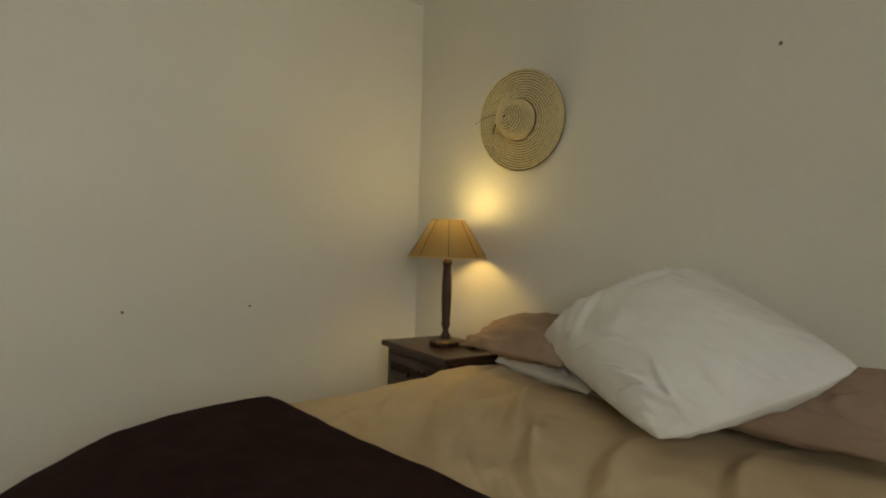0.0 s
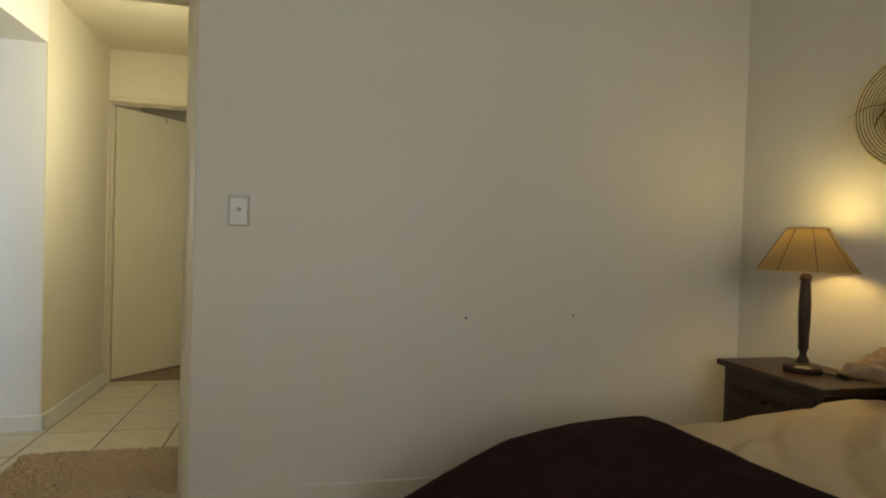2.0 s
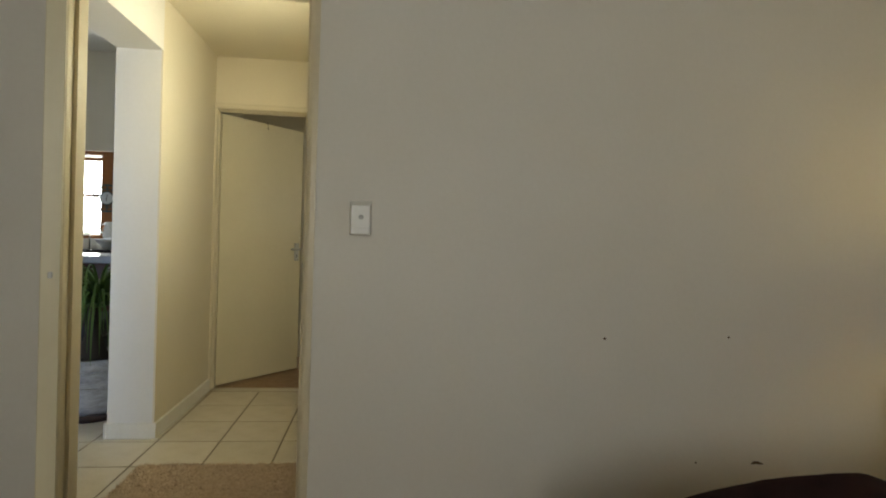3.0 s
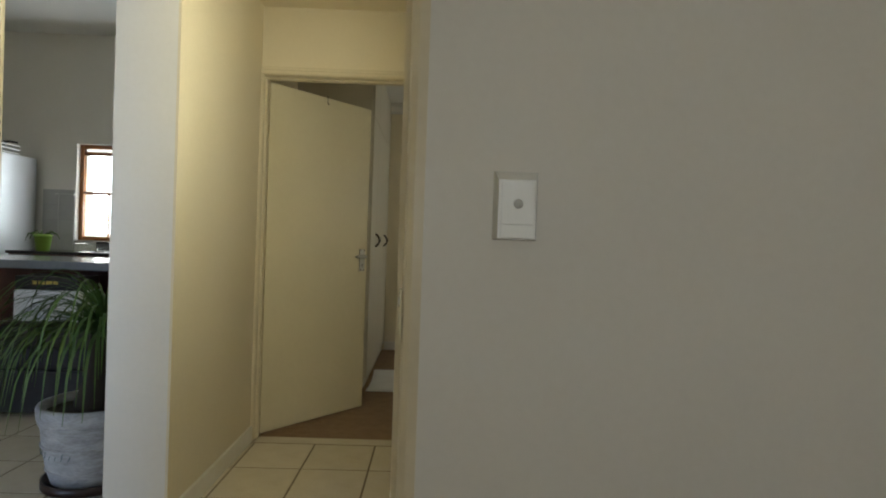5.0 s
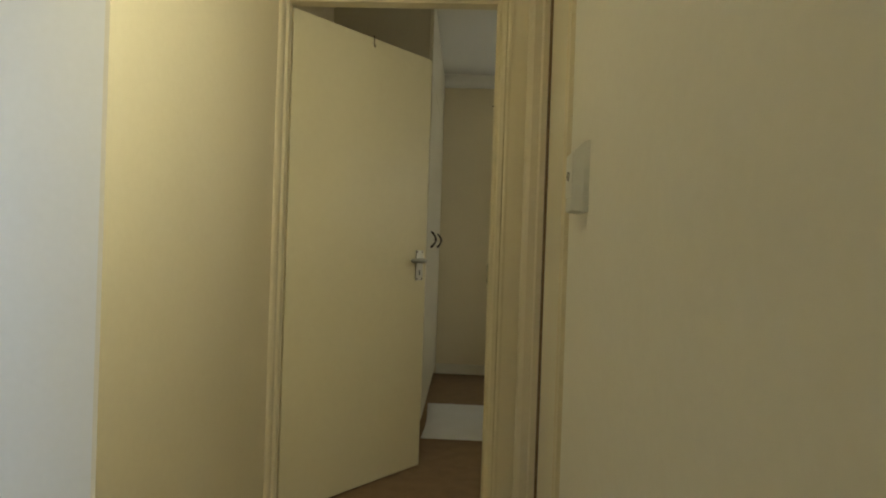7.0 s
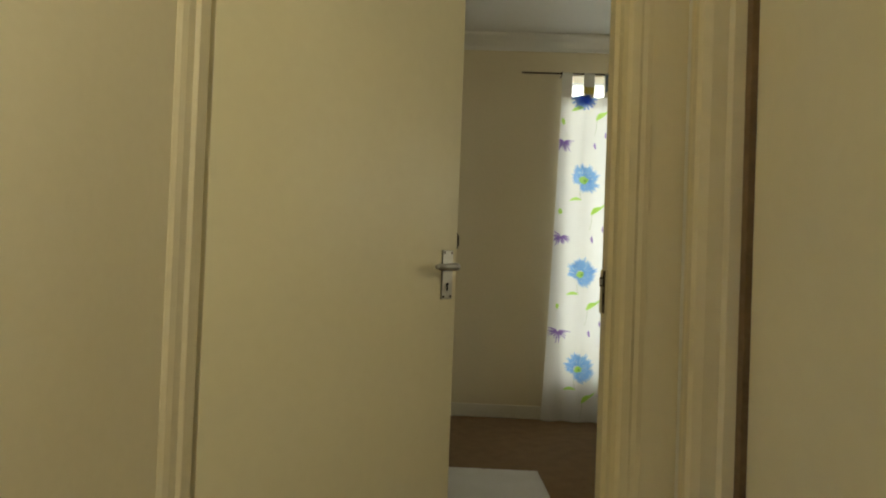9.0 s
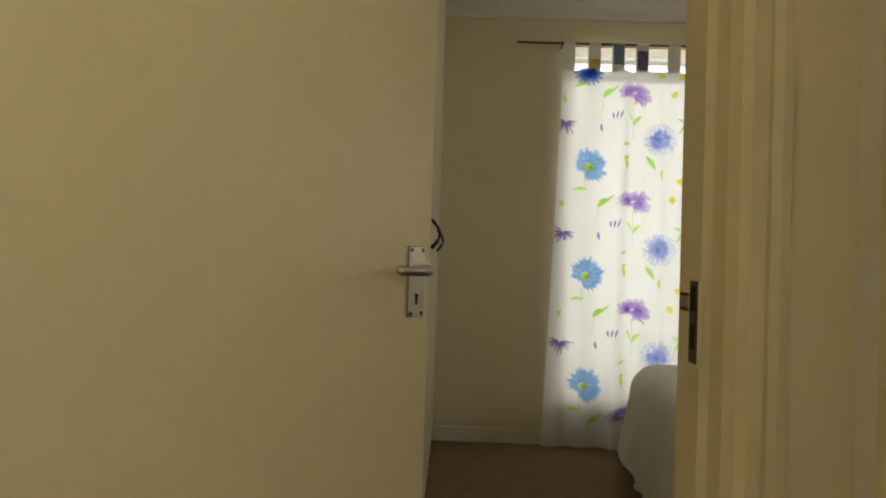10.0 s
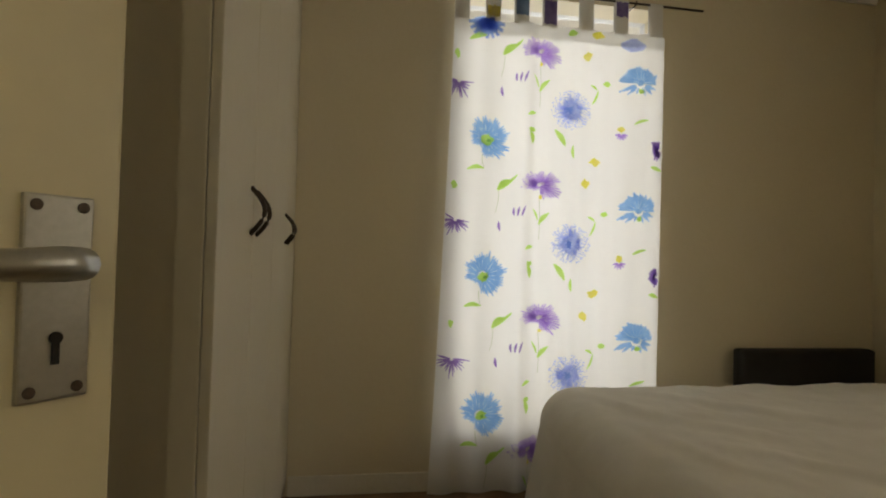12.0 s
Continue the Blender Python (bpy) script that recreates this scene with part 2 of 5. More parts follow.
TOP, HIGH = 2.75, 3.80
wall("wall_north", (-0.90, 0.040, 0, 0.13, 0, TOP), (0.924, 3.60, 0, 0.13, 0, TOP), (0.040, 0.924, 0, 0.13, 2.06, TOP))
wall("wall_east", (3.465, 3.60, -3.95, 0, 0, TOP))
wall("wall_south", (-0.75, 0.65, -3.95, -3.80, 0, TOP), (2.05, 3.465, -3.95, -3.80, 0, TOP), (0.65, 2.05, -3.95, -3.80, 0, 0.95), (0.65, 2.05, -3.95, -3.80, 2.1, TOP))
wall("wall_west", (-0.90, -0.75, -3.95, 0, 0, HIGH))
wall("living_wall_east", (-0.90, -0.276, 0, 0.13, TOP + 0.06, HIGH), (-0.275, -0.130, 2.18, 2.31, TOP + 0.06, HIGH))
wall("passage_wall_east", (0.915, 1.05, 0.13, 1.235, 0, TOP), (0.915, 1.05, 1.235, 2.122, 2.06, TOP), (0.915, 1.05, 2.122, 2.18, 0, TOP))
wall("side_room_wall", (1.55, 1.65, 0.13, 2.18, 0, TOP), label="plain wall behind the side door")
wall("passage_pier", (-0.275, -0.040, 1.16, 2.18, 0, HIGH), label="white plastered wall end between passage and kitchen")
wall("passage_wall_west", (-0.040, -0.030, 1.16, 2.18, 0, 2.42), material=CREAMWALL, label="cream painted passage wall")
wall("passage_beam", (-0.275, -0.030, 0.13, 1.16, 2.13, HIGH), label="white plastered beam over the passage opening")
wall("passage_wall_north", (-0.275, -0.030, 2.18, 2.31, 0, TOP), (0.828, 3.60, 2.18, 2.31, 0, TOP), (-0.030, 0.828, 2.18, 2.31, 2.065, TOP), material=CREAMWALL, label="cream painted wall over the bedroom door")
wall("bedroom_wall_west", (-0.275, -0.130, 2.31, 6.30, 0, HIGH), material=CREAMWALL, label="cream painted plaster wall")
wall("bedroom_wall_north", (-0.130, 1.176, 5.02, 5.17, 0, TOP), (2.20, 3.60, 5.02, 5.17, 0, TOP), (1.176, 2.20, 5.02, 5.17, 0, 0.30), (1.176, 2.20, 5.02, 5.17, 2.315, TOP), material=CREAMWALL, label="cream painted plaster wall")
wall("bedroom_wall_east", (3.45, 3.60, 2.31, 2.50, 0, TOP), (3.45, 3.60, 3.50, 5.02, 0, TOP), (3.45, 3.60, 2.50, 3.50, 0, 1.1), (3.45, 3.60, 2.50, 3.50, 2.1, TOP), material=CREAMWALL, label="cream painted plaster wall")
wall("kitchen_wall_north", (-5.20, -3.56, 6.30, 6.45, 0, HIGH), (-1.90, -0.13, 6.30, 6.45, 0, HIGH), (-3.56, -1.90, 6.30, 6.45, 0, 1.02), (-3.56, -1.90, 6.30, 6.45, 2.23, HIGH))
wall("living_wall_west", (-5.35, -5.20, -1.75, 6.45, 0, HIGH))
wall("living_wall_south", (-5.20, -3.6, -1.75, -1.60, 0, HIGH), (-1.6, -0.90, -1.75, -1.60, 0, HIGH), (-3.6, -1.6, -1.75, -1.60, 0, 0.3), (-3.6, -1.6, -1.75, -1.60, 2.2, HIGH))

structure("ceiling_bedroom", box(-0.75, 3.465, -3.80, 0, 2.50, 2.60), CEIL, "plain white ceiling")
structure("ceiling_passage", box(-0.030, 0.915, 0.13, 2.18, 2.42, 2.52), CREAMWALL, "plain cream passage ceiling")
structure("ceiling_second_bedroom", box(-0.13, 3.45, 2.31, 5.02, 2.57, 2.67), CEIL, "plain white ceiling")
structure("ceiling_living", box(-5.20, -0.275, -1.60, 6.30, 3.60, 3.70), CEIL, "plain white ceiling")
# Unseen slab, lengthened southwards to keep sun out of the bedroom window.
structure("roof", box(-0.27, 3.75, -5.5, 6.6, 2.76, 2.80), CEIL, "closed roof slab over the bedrooms, with an added overhang that blocks the sun")
structure("living_roof", box(-5.5, -0.03, -1.9, 6.6, 3.81, 3.85), CEIL, "closed roof slab over the living side")
structure("floor_bedroom", box(-0.75, 3.465, -3.80, 0.06, -0.08, 0.0), CARPET, "brown wall-to-wall carpet")
structure("floor_second_bedroom", box(-0.13, 3.45, 2.262, 5.02, -0.08, 0.0), CARPET, "brown wall-to-wall carpet")
structure("ground", box(-60, 60, -60, 60, -0.30, -0.10), FACADE, "pale paving outside the house")
# Made-up plain backdrop; its brightness is partly its own glow.
structure("backdrop", box(-30, 30, 14.0, 14.3, -0.1, 7.5), BACKDROP, "plain pale backdrop outside the windows, self-lit as bright daylight")


def cornice(name, y, x0, x1, z, sign):
    pts = [(0, 0), (0, -0.095), (0.012, -0.095), (0.020, -0.075), (0.045, -0.045), (0.078, -0.022), (0.085, -0.012), (0.085, 0)]
    bm = bmesh.new()
    lo = [bm.verts.new((x0, y + sign * a, z + b)) for a, b in pts]
    hi = [bm.verts.new((x1, y + sign * a, z + b)) for a, b in pts]
    bm.faces.new(lo), bm.faces.new(hi[::-1])
    for i in range(len(pts)):
        j = (i + 1) % len(pts)
        bm.faces.new((lo[i], lo[j], hi[j], hi[i]))
    return structure(name, bm, CEIL, "moulded white plaster cornice")


cornice("cornice_window_wall", 5.018, -0.12, 3.44, 2.568, -1)
cornice("cornice_bedroom", -0.002, -0.74, 3.455, 2.498, -1)


def baseboard(x0, x1, y0, y1):
    return structure("baseboard", box(x0, x1, y0, y1, 0.001, 0.088, 0.004), SKIRT, "cream painted skirting board")


baseboard(0.935, 3.463, -0.014, -0.001)
baseboard(3.451, 3.464, -3.79, -0.016)
baseboard(-0.030, -0.016, 1.145, 2.168)
baseboard(-0.275, -0.016, 1.146, 1.159)
baseboard(-0.289, -0.276, 1.146, 6.29)
baseboard(0.901, 0.914, 0.145, 1.185)
baseboard(0.475, 3.449, 5.006, 5.019)
baseboard(-0.74, 0.020, -0.014, -0.001)


# ---- door frames and doors ----
def jamb_outline(d, s=1, x=0.0, flip=False, c=0.043):
    """c: how far the casing laps over the wall."""
    pts = [(-c, -0.009), (-c, 0.0), (-0.026, 0.0), (-0.026, d), (-c, d), (-c, d + 0.009), (-0.016, d + 0.012), (-0.004, d + 0.008), (0, d - 0.002),
           (0, d - 0.044), (0.013, d - 0.046), (0.014, 0.040), (0.006, 0.034), (0.006, 0.008), (0.001, -0.006), (-0.006, -0.012), (-0.020, -0.012), (-0.026, -0.008), (-0.034, -0.010)]
    return [(x + s * a, (d - b) if flip else b) for a, b in pts]


def door_frame(name, m, w, h, d, label, flip=False, c=0.043):
    """A pressed-steel frame; x runs across the opening and y through the wall; the leaf shuts at y = d, or at 0 when flipped."""
    f = thing(name, m, label, "door frame", kind="structure")
    part("jamb", prism(jamb_outline(d, 1, 0, flip), 0, h), ENAMEL, f)
    part("jamb", prism(jamb_outline(d, -1, w, flip, c), 0, h), ENAMEL, f)
    bm = bmesh.new()
    ol = jamb_outline(d, 1, 0, flip)
    a = [bm.verts.new((-0.043, y, h - x)) for x, y in ol]
    b = [bm.verts.new((w + c, y, h - x)) for x, y in ol]
    bm.faces.new(a), bm.faces.new(b[::-1])
    for i in range(len(ol)):
        j = (i + 1) % len(ol)
        bm.faces.new((a[i], a[j], b[j], b[i]))
    part("head", bm, ENAMEL, f)
    return f


def strike_plate(parent, x, y, z, w):
    """A worn, painted-over keep on the jamb; w: the way to the leaf's side: plate, lip slots, latch hole and bolt hole."""
    p = part("strike_plate", box(x - 0.004, x + 0.001, y - 0.021, y + 0.021, z - 0.042, z + 0.042, 0.0012), LEAF, parent, "painted-over strike plate")
    f = x - 0.0042
    near = sorted((y - w * 0.020, y - w * 0.003))
    lip = sorted((y + w * 0.002, y + w * 0.021))
    part("keep", box(f - 0.0008, f + 0.001, near[0], near[1], z - 0.039, z + 0.041), RUST, p, "bare worn metal keep")
    part("latch_hole", box(f - 0.0016, f, near[0] + 0.004, near[1] - 0.003, z + 0.012, z + 0.036), BLACK, p)
    part("bolt_hole", box(f - 0.0016, f, near[0] + 0.004, near[1] - 0.003, z - 0.026, z - 0.002), BLACK, p)
    for dz in (0.012, 0.027):
        part("lip_slot", box(f - 0.0008, f + 0.0006, lip[0], lip[1], z + dz - 0.0015, z + dz + 0.0015), RUST, p)
    part("steel_tab", box(f - 0.0012, f + 0.0006, lip[0], lip[1], z + 0.014, z + 0.0255), STEEL, p)
    return p


def lever_set(leaf, x, y, z, s):
    """Lever handle on a long back plate; s: the way it stands out of the leaf; x is the spindle."""
    plate = part("back_plate", box(x - 0.024, x + 0.024, min(y, y + s * 0.006), max(y, y + s * 0.006), z - 0.098, z + 0.050, 0.002), STEEL, leaf, "brushed aluminium back plate")
    pts = [(x, y + s * 0.004, z), (x, y + s * 0.030, z), (x - 0.004, y + s * 0.044, z + 0.001), (x - 0.020, y + s * 0.050, z + 0.001), (x - 0.050, y + s * 0.048, z), (x - 0.082, y + s * 0.045, z), (x - 0.094, y + s * 0.044, z)]
    part("lever", tube(pts, [0.011, 0.011, 0.0115, 0.012, 0.0105, 0.0095, 0.006], 14), STEEL, plate, "", True)
    k = turned([(0.0045, 0), (0.0045, 0.0025)], 16)
    bmesh.ops.rotate(k, verts=k.verts, cent=(0, 0, 0), matrix=Matrix.Rotation(radians(-90) * s, 3, "X"))
    bmesh.ops.translate(k, verts=k.verts, vec=(x, y + s * 0.0055, z - 0.053))
    add_box(k, x - 0.0025, x + 0.0025, min(y + s * 0.0055, y + s * 0.0078), max(y + s * 0.0055, y + s * 0.0078), z - 0.072, z - 0.054)
    part("keyhole", k, BLACK, plate)
    for dx in (-0.016, 0.016):
        for dz in (-0.090, 0.042):
            b = turned([(0.0042, 0), (0.0042, 0.0012), (0.002, 0.002)], 12)
            bmesh.ops.rotate(b, verts=b.verts, cent=(0, 0, 0), matrix=Matrix.Rotation(radians(-90) * s, 3, "X"))
            bmesh.ops.translate(b, verts=b.verts, vec=(x + dx, y + s * 0.0058, z + dz))
            part("screw", b, RUST, plate)
    return plate


def hinges(leaf, y, zs):
    for z in zs:
        part("hinge", tube([(0.0, y, z - 0.045), (0.0, y, z + 0.045)], 0.006, 10), RUST, leaf, "painted-over steel hinge", True)


def door_leaf(name, m, w, h, label, back=0.040, face=-1, lever=True):
    """A flush leaf, hinged at x = 0, from y = 0 (the seen face) to y = back."""
    d = tagged(thing(name, m, label, "door"), kind="structure")
    leaf = part("leaf", box(0.015, w, min(0, back), max(0, back), 0.008, h, 0.0025), LEAF, d)
    if lever:
        lever_set(d, w - 0.047, 0.0, 1.031, face)
    part("latch", box(w - 0.001, w + 0.009, back / 2 - 0.005, back / 2 + 0.005, 1.023, 1.038, 0.003), STEEL, d)
    return d


F2 = door_frame("door_frame_2", pose(-0.022, 2.18, 0), 0.828, 2.045, 0.13, "cream painted pressed-steel door frame with worn paint")
strike_plate(F2, 0.814, 0.056, 1.003, 1)
D2 = door_leaf("door_2", pose(-0.016, 2.268, 0, 0, 0, 50.62), 0.8175, 2.030, "cream flush door standing half open into the bedroom")
hinges(D2, 0.018, (0.22, 1.84))
part("coat_hook", tube([(0.43, 0.002, 2.034), (0.43, -0.006, 2.036), (0.43, -0.007, 1.995), (0.43, -0.012, 1.985), (0.43, -0.017, 1.993)], 0.0022, 6), RUST, D2, "thin wire hook over the top of the door")
part("edge_strip", box(0.8180, 0.8190, 0.004, 0.036, 0.90, 1.06), RUST, D2)

F1 = door_frame("door_frame_1", pose(0.068, 0.0, 0), 0.831, 2.045, 0.13, "cream painted pressed-steel door frame", flip=True, c=0.034)
strike_plate(F1, 0.830, 0.014, 1.013, -1)
D1 = door_leaf("door_1", pose(0.066, -0.004, 0, 0, 0, -63.0), 0.808, 2.030, "cream flush door standing open into the bedroom", back=-0.040, lever=False)

F3 = door_frame("door_frame_3", pose(0.915, 1.262, 0, 0, 0, 90) @ Matrix.Diagonal((1, -1, 1, 1)), 0.836, 2.045, 0.135, "cream painted pressed-steel frame of the side door")
# Added strip: the gap's shade as dark colour, since the gap itself is lit.
part("gap_shade_strip", box(0.804, 0.8225, 0.060, 0.089, 0.0, 2.03), GAPSHADE, F3, "dark brown strip painting the shade of the hinge gap")
D3 = tagged(thing("door_3", pose(0.982, 1.290, 0), "closed cream flush side door with a thin dark gap at the hinges", "door"), kind="structure")
part("leaf", box(0, 0.040, 0, 0.770, 0.010, 2.035, 0.0025), LEAF, D3)
for hz in (0.24, 1.80):
    part("hinge", tube([(0.006, 0.780, hz - 0.05), (0.006, 0.780, hz + 0.05)], 0.006, 10), RUST, D3, "rusty steel hinge", True)


# ---- windows ----
def window(name, m, w, h, posts, rails, material, label, bar=0.05, depth=0.06):
    f = tagged(thing(name, m, label, "window"), kind="structure")
    for x0, x1, z0, z1 in [(0, bar, 0, h), (w - bar, w, 0, h), (bar, w - bar, 0, bar), (bar, w - bar, h - bar, h)]:
        part("window_frame", box(x0, x1, 0, depth, z0, z1, 0.004), material, f)
    for x, b in posts:
        part("mullion", box(x - b / 2, x + b / 2, 0.004, depth - 0.004, bar, h - bar, 0.003), material, f)
    for x0, x1, z, b in rails:
        part("rail", box(x0, x1, 0.008, depth - 0.008, z - b / 2, z + b / 2, 0.002), material, f)
    g = part("pane", box(bar, w - bar, depth * 0.5 - 0.002, depth * 0.5 + 0.002, bar, h - bar), GLASS, f)
    g.visible_shadow = False
    return f


W1 = window("window_1", pose(1.135, 5.172, 0.275), 1.09, 2.065, [], [], WHITEPAINT, "white painted window behind the bedroom curtain", bar=0.022)
W2 = window("window_2", pose(-3.56, 6.37, 1.02), 1.66, 1.21, [(0.95, 0.17), (1.58, 0.05)], [(0.05, 0.865, 0.60, 0.035), (1.035, 1.555, 0.60, 0.035), (0.05, 0.865, 1.10, 0.05), (1.035, 1.555, 1.10, 0.05)], TIMBER,
            "varnished timber kitchen window with narrow glazing bars")
for x in (0.36, 0.62, 1.29):
    part("glazing_bar", box(x - 0.009, x + 0.009, 0.018, 0.042, 0.05, 0.59), TIMBER, W2)
part("window_sill", box(0.002, 1.658, -0.068, -0.002, -0.03, -0.002, 0.006), WHITEPAINT, W2)
W3 = window("window_3", pose(0.65, -3.90, 0.95), 1.4, 1.15, [(0.7, 0.05)], [], TIMBER, "timber bedroom window behind the viewer")
# Invented east window, out of view, only an opening for the fill lamp.
W5 = window("fill_window", pose(3.56, 2.50, 1.1, 0, 0, 90), 1.0, 1.0, [(0.5, 0.05)], [], TIMBER, "added unseen timber window that lets fill light into the second bedroom")
W4 = window("window_4", pose(-3.6, -1.70, 0.3), 2.0, 1.9, [(1.0, 0.06)], [], TIMBER, "timber living room window")


# ---- first bedroom ----
def fold_height(x, y, folds):
    """Soft ridges along short lines: (x0, y0, x1, y1, height, width)."""
    h = 0.0
    for x0, y0, x1, y1, top, w in folds:
        dx, dy = x1 - x0, y1 - y0
        l = math.hypot(dx, dy)
        a = ((x - x0) * dx + (y - y0) * dy) / l
        if not -3 * w < a < l + 3 * w:
            continue
        f = min(1, max(0, a / l))
        off = ((x - x0) * dy - (y - y0) * dx) / l - 0.09 * l * math.sin(f * math.pi)
        past = max(0, -a, a - l)
        k = top * math.sin(math.pi * (0.12 + 0.76 * f)) * math.exp(-(past / (2 * w)) ** 2)
        h += k * (math.exp(-(off / w) ** 2) - 0.55 * math.exp(-((off - 1.7 * w) / w) ** 2))
    return h


def draped(x0, x1, y0, y1, top, drop, r, nu, nv, flare=0.10, amp=0.008, freq=3.0, seed=0.0, skew=0.0, fold=0.02, raw=None, sag=None, crease=0.0, rise=0.0, folds=()):
    """A cloth laid over a block: flat on top, rounded over the edges, hanging in soft folds."""
    w, l = x1 - x0, y1 - y0
    lim = [drop if v is None else v for v in (raw or (None,) * 4)]

    def place(u, v):
        s, q = -lim[0] + u * (w + lim[0] + lim[1]), -lim[2] + v * (l + lim[2] + lim[3])
        cx, cy = min(max(s, 0), w), min(max(q, 0), l)
        ox, oy = s - cx, q - cy
        d = math.hypot(ox, oy)
        dx, dy = (ox / d, oy / d) if d > 1e-6 else (0, 0)
        arc = math.pi * r / 2
        if d < arc:
            out, down = r * math.sin(d / r), r * (1 - math.cos(d / r))
        else:
            out, down = r + flare * (d - arc), r + (d - arc)
        n = amp * fbm((x0 + s) * freq + seed, (y0 + q) * freq * 0.8, seed, 4)
        if crease:
            g = fbm((x0 + s) * 1.3 + seed, (y0 + q) * 2.6, seed + 2, 2)
            h = fbm((x0 + s) * 3.4 + (y0 + q) * 2.0, (y0 + q) * 1.2, seed + 9, 2)
            n += crease * min(1, max(0, (x0 + s - 2.42) / 0.3)) * (math.exp(-(g / 0.07) ** 2) + 0.7 * math.exp(-(h / 0.09) ** 2))
        if d > arc:
            out += fold * min(1, (d - arc) * 4) * math.sin((s * dy - q * dx) * 22 + 3 * fbm(s * 2, q * 2, seed))
        x, y = x0 + r + cx * (w - 2 * r) / w + dx * out + skew * (q - l), y0 + r + cy * (l - 2 * r) / l + dy * out
        if sag:
            down += sag[1] * (max(0.0, sag[0] - x) / 0.75) ** 2
        if rise:
            f = min(1, max(0, (x - 2.55) / 0.6))
            down -= rise * f * f * (3 - 2 * f)
        if folds:
            n += fold_height(x, y, folds)
        return x, y, max(top - down + n * (1 if d < arc else 0.3), 0.012)
    return grid(place, nu, nv)


def pillow(name, corners, thick, material, label, seed=0.0, parent=None, crease=0.010, n=44, folds=0.0, pin=0.055, blunt=0.0, crown=0.55, creases=()):
    """A stuffed pillow on four corners (in order round it), plump in the middle and pinched at its corners."""
    a, b, c, d = [Vector(v) for v in corners]
    nrm = (b - a).cross(d - a).normalized()
    if nrm.z < 0:
        nrm = -nrm
    bm = bmesh.new()
    layers = []
    for side in (1, -1):
        vs = []
        for i in range(n + 1):
            row = []
            for j in range(n + 1):
                u, v = i / n, j / n
                e = 4 * u * (1 - u), 4 * v * (1 - v)
                uu = u + pin * (0.5 - u) * e[1] * (1 - e[0])
                vv = v + pin * (0.5 - v) * e[0] * (1 - e[1])
                cw = blunt * ((1 - e[0]) * (1 - e[1])) ** 2
                uu, vv = uu + cw * (0.5 - u), vv + cw * (0.5 - v)
                p = (a * (1 - uu) + b * uu) * (1 - vv) + (d * (1 - uu) + c * uu) * vv
                bulge = (e[0] * e[1]) ** crown
                wr = crease * fbm(u * 5 + seed, v * 5, seed, 4) * min(1, 6 * min(e))
                rim = crease * 1.6 * fbm(u * 14 + seed, v * 14, seed + 5, 3) * (1 - bulge) * min(1, 10 * min(e))
                if folds:
                    wr += folds * math.exp(-((u - 0.12) / 0.16) ** 2) * math.sin(v * 30 + 9 * u + 2 * fbm(u * 3, v * 3, seed)) * e[1]
                    wr += folds * 0.8 * math.exp(-((v - 0.86) / 0.10) ** 2) * math.sin(u * 34 + 4 * v + seed) * e[0]
                if creases and side == 1:
                    wr += fold_height(u, v, creases) * min(1, 8 * min(e))
                row.append(p + nrm * (side * (thick * 0.5 * bulge + 0.002) + wr + rim))
            vs.append([bm.verts.new(p) for p in row])
        layers.append(vs)
        for i in range(n):
            for j in range(n):
                bm.faces.new((vs[i][j], vs[i + 1][j], vs[i + 1][j + 1], vs[i][j + 1]))
    t, u = layers
    ring = [(i, 0) for i in range(n)] + [(n, j) for j in range(n)] + [(i, n) for i in range(n, 0, -1)] + [(0, j) for j in range(n, 0, -1)]
    for (i, j), (k, l) in zip(ring, ring[1:] + ring[:1]):
        bm.faces.new((t[i][j], t[k][l], u[k][l], u[i][j]))
    return tagged(part(name, bm, material, parent, "", True), label, "pillow")


BED = thing("bed", pose(0, 0, 0), "double bed with a beige duvet pushed against the hat wall", "bed")
part("base", box(1.80, 3.44, -2.18, -0.92, 0.10, 0.28, 0.02), DARKWOOD, BED)
part("mattress", box(1.85, 3.45, -2.18, -0.92, 0.28, 0.45, 0.05, 4), WHITECLOTH, BED)
for lx in (1.90, 3.34):
    for ly in (-2.10, -1.0):
        part("leg", turned([(0.02, 0.0), (0.028, 0.02), (0.03, 0.10)], 12), DARKWOOD, BED, at=pose(lx, ly, 0))
DUVET_FOLDS = [(3.30, -0.95, 2.66, -1.50, 0.029, 0.031), (3.10, -0.98, 2.55, -1.66, 0.025, 0.027), (2.88, -0.95, 2.58, -1.28, 0.019, 0.025), (3.20, -1.22, 2.78, -1.72, 0.026, 0.031),
               (3.08, -1.76, 2.66, -2.02, 0.029, 0.032), (3.22, -1.98, 2.82, -2.20, 0.023, 0.027), (2.98, -1.52, 2.60, -1.92, 0.026, 0.027), (2.78, -1.42, 2.52, -1.86, 0.020, 0.022),
               (3.25, -0.88, 2.95, -0.93, 0.014, 0.020), (2.70, -1.05, 2.48, -1.16, 0.014, 0.020), (3.02, -1.30, 2.86, -1.40, 0.014, 0.016), (2.66, -1.70, 2.50, -2.05, 0.017, 0.023)]
DUV = tagged(part("duvet", draped(1.55, 3.56, -2.30, -0.80, 0.571, 0.33, 0.11, 260, 220, amp=0.014, freq=2.4, seed=3.1, crease=0.004, rise=0.036, folds=DUVET_FOLDS, sag=(2.36, 0.26), raw=(None, 0.0, None, None)), DUVET, None, "", True),
             "rumpled beige cotton duvet spread over the bed", "duvet")
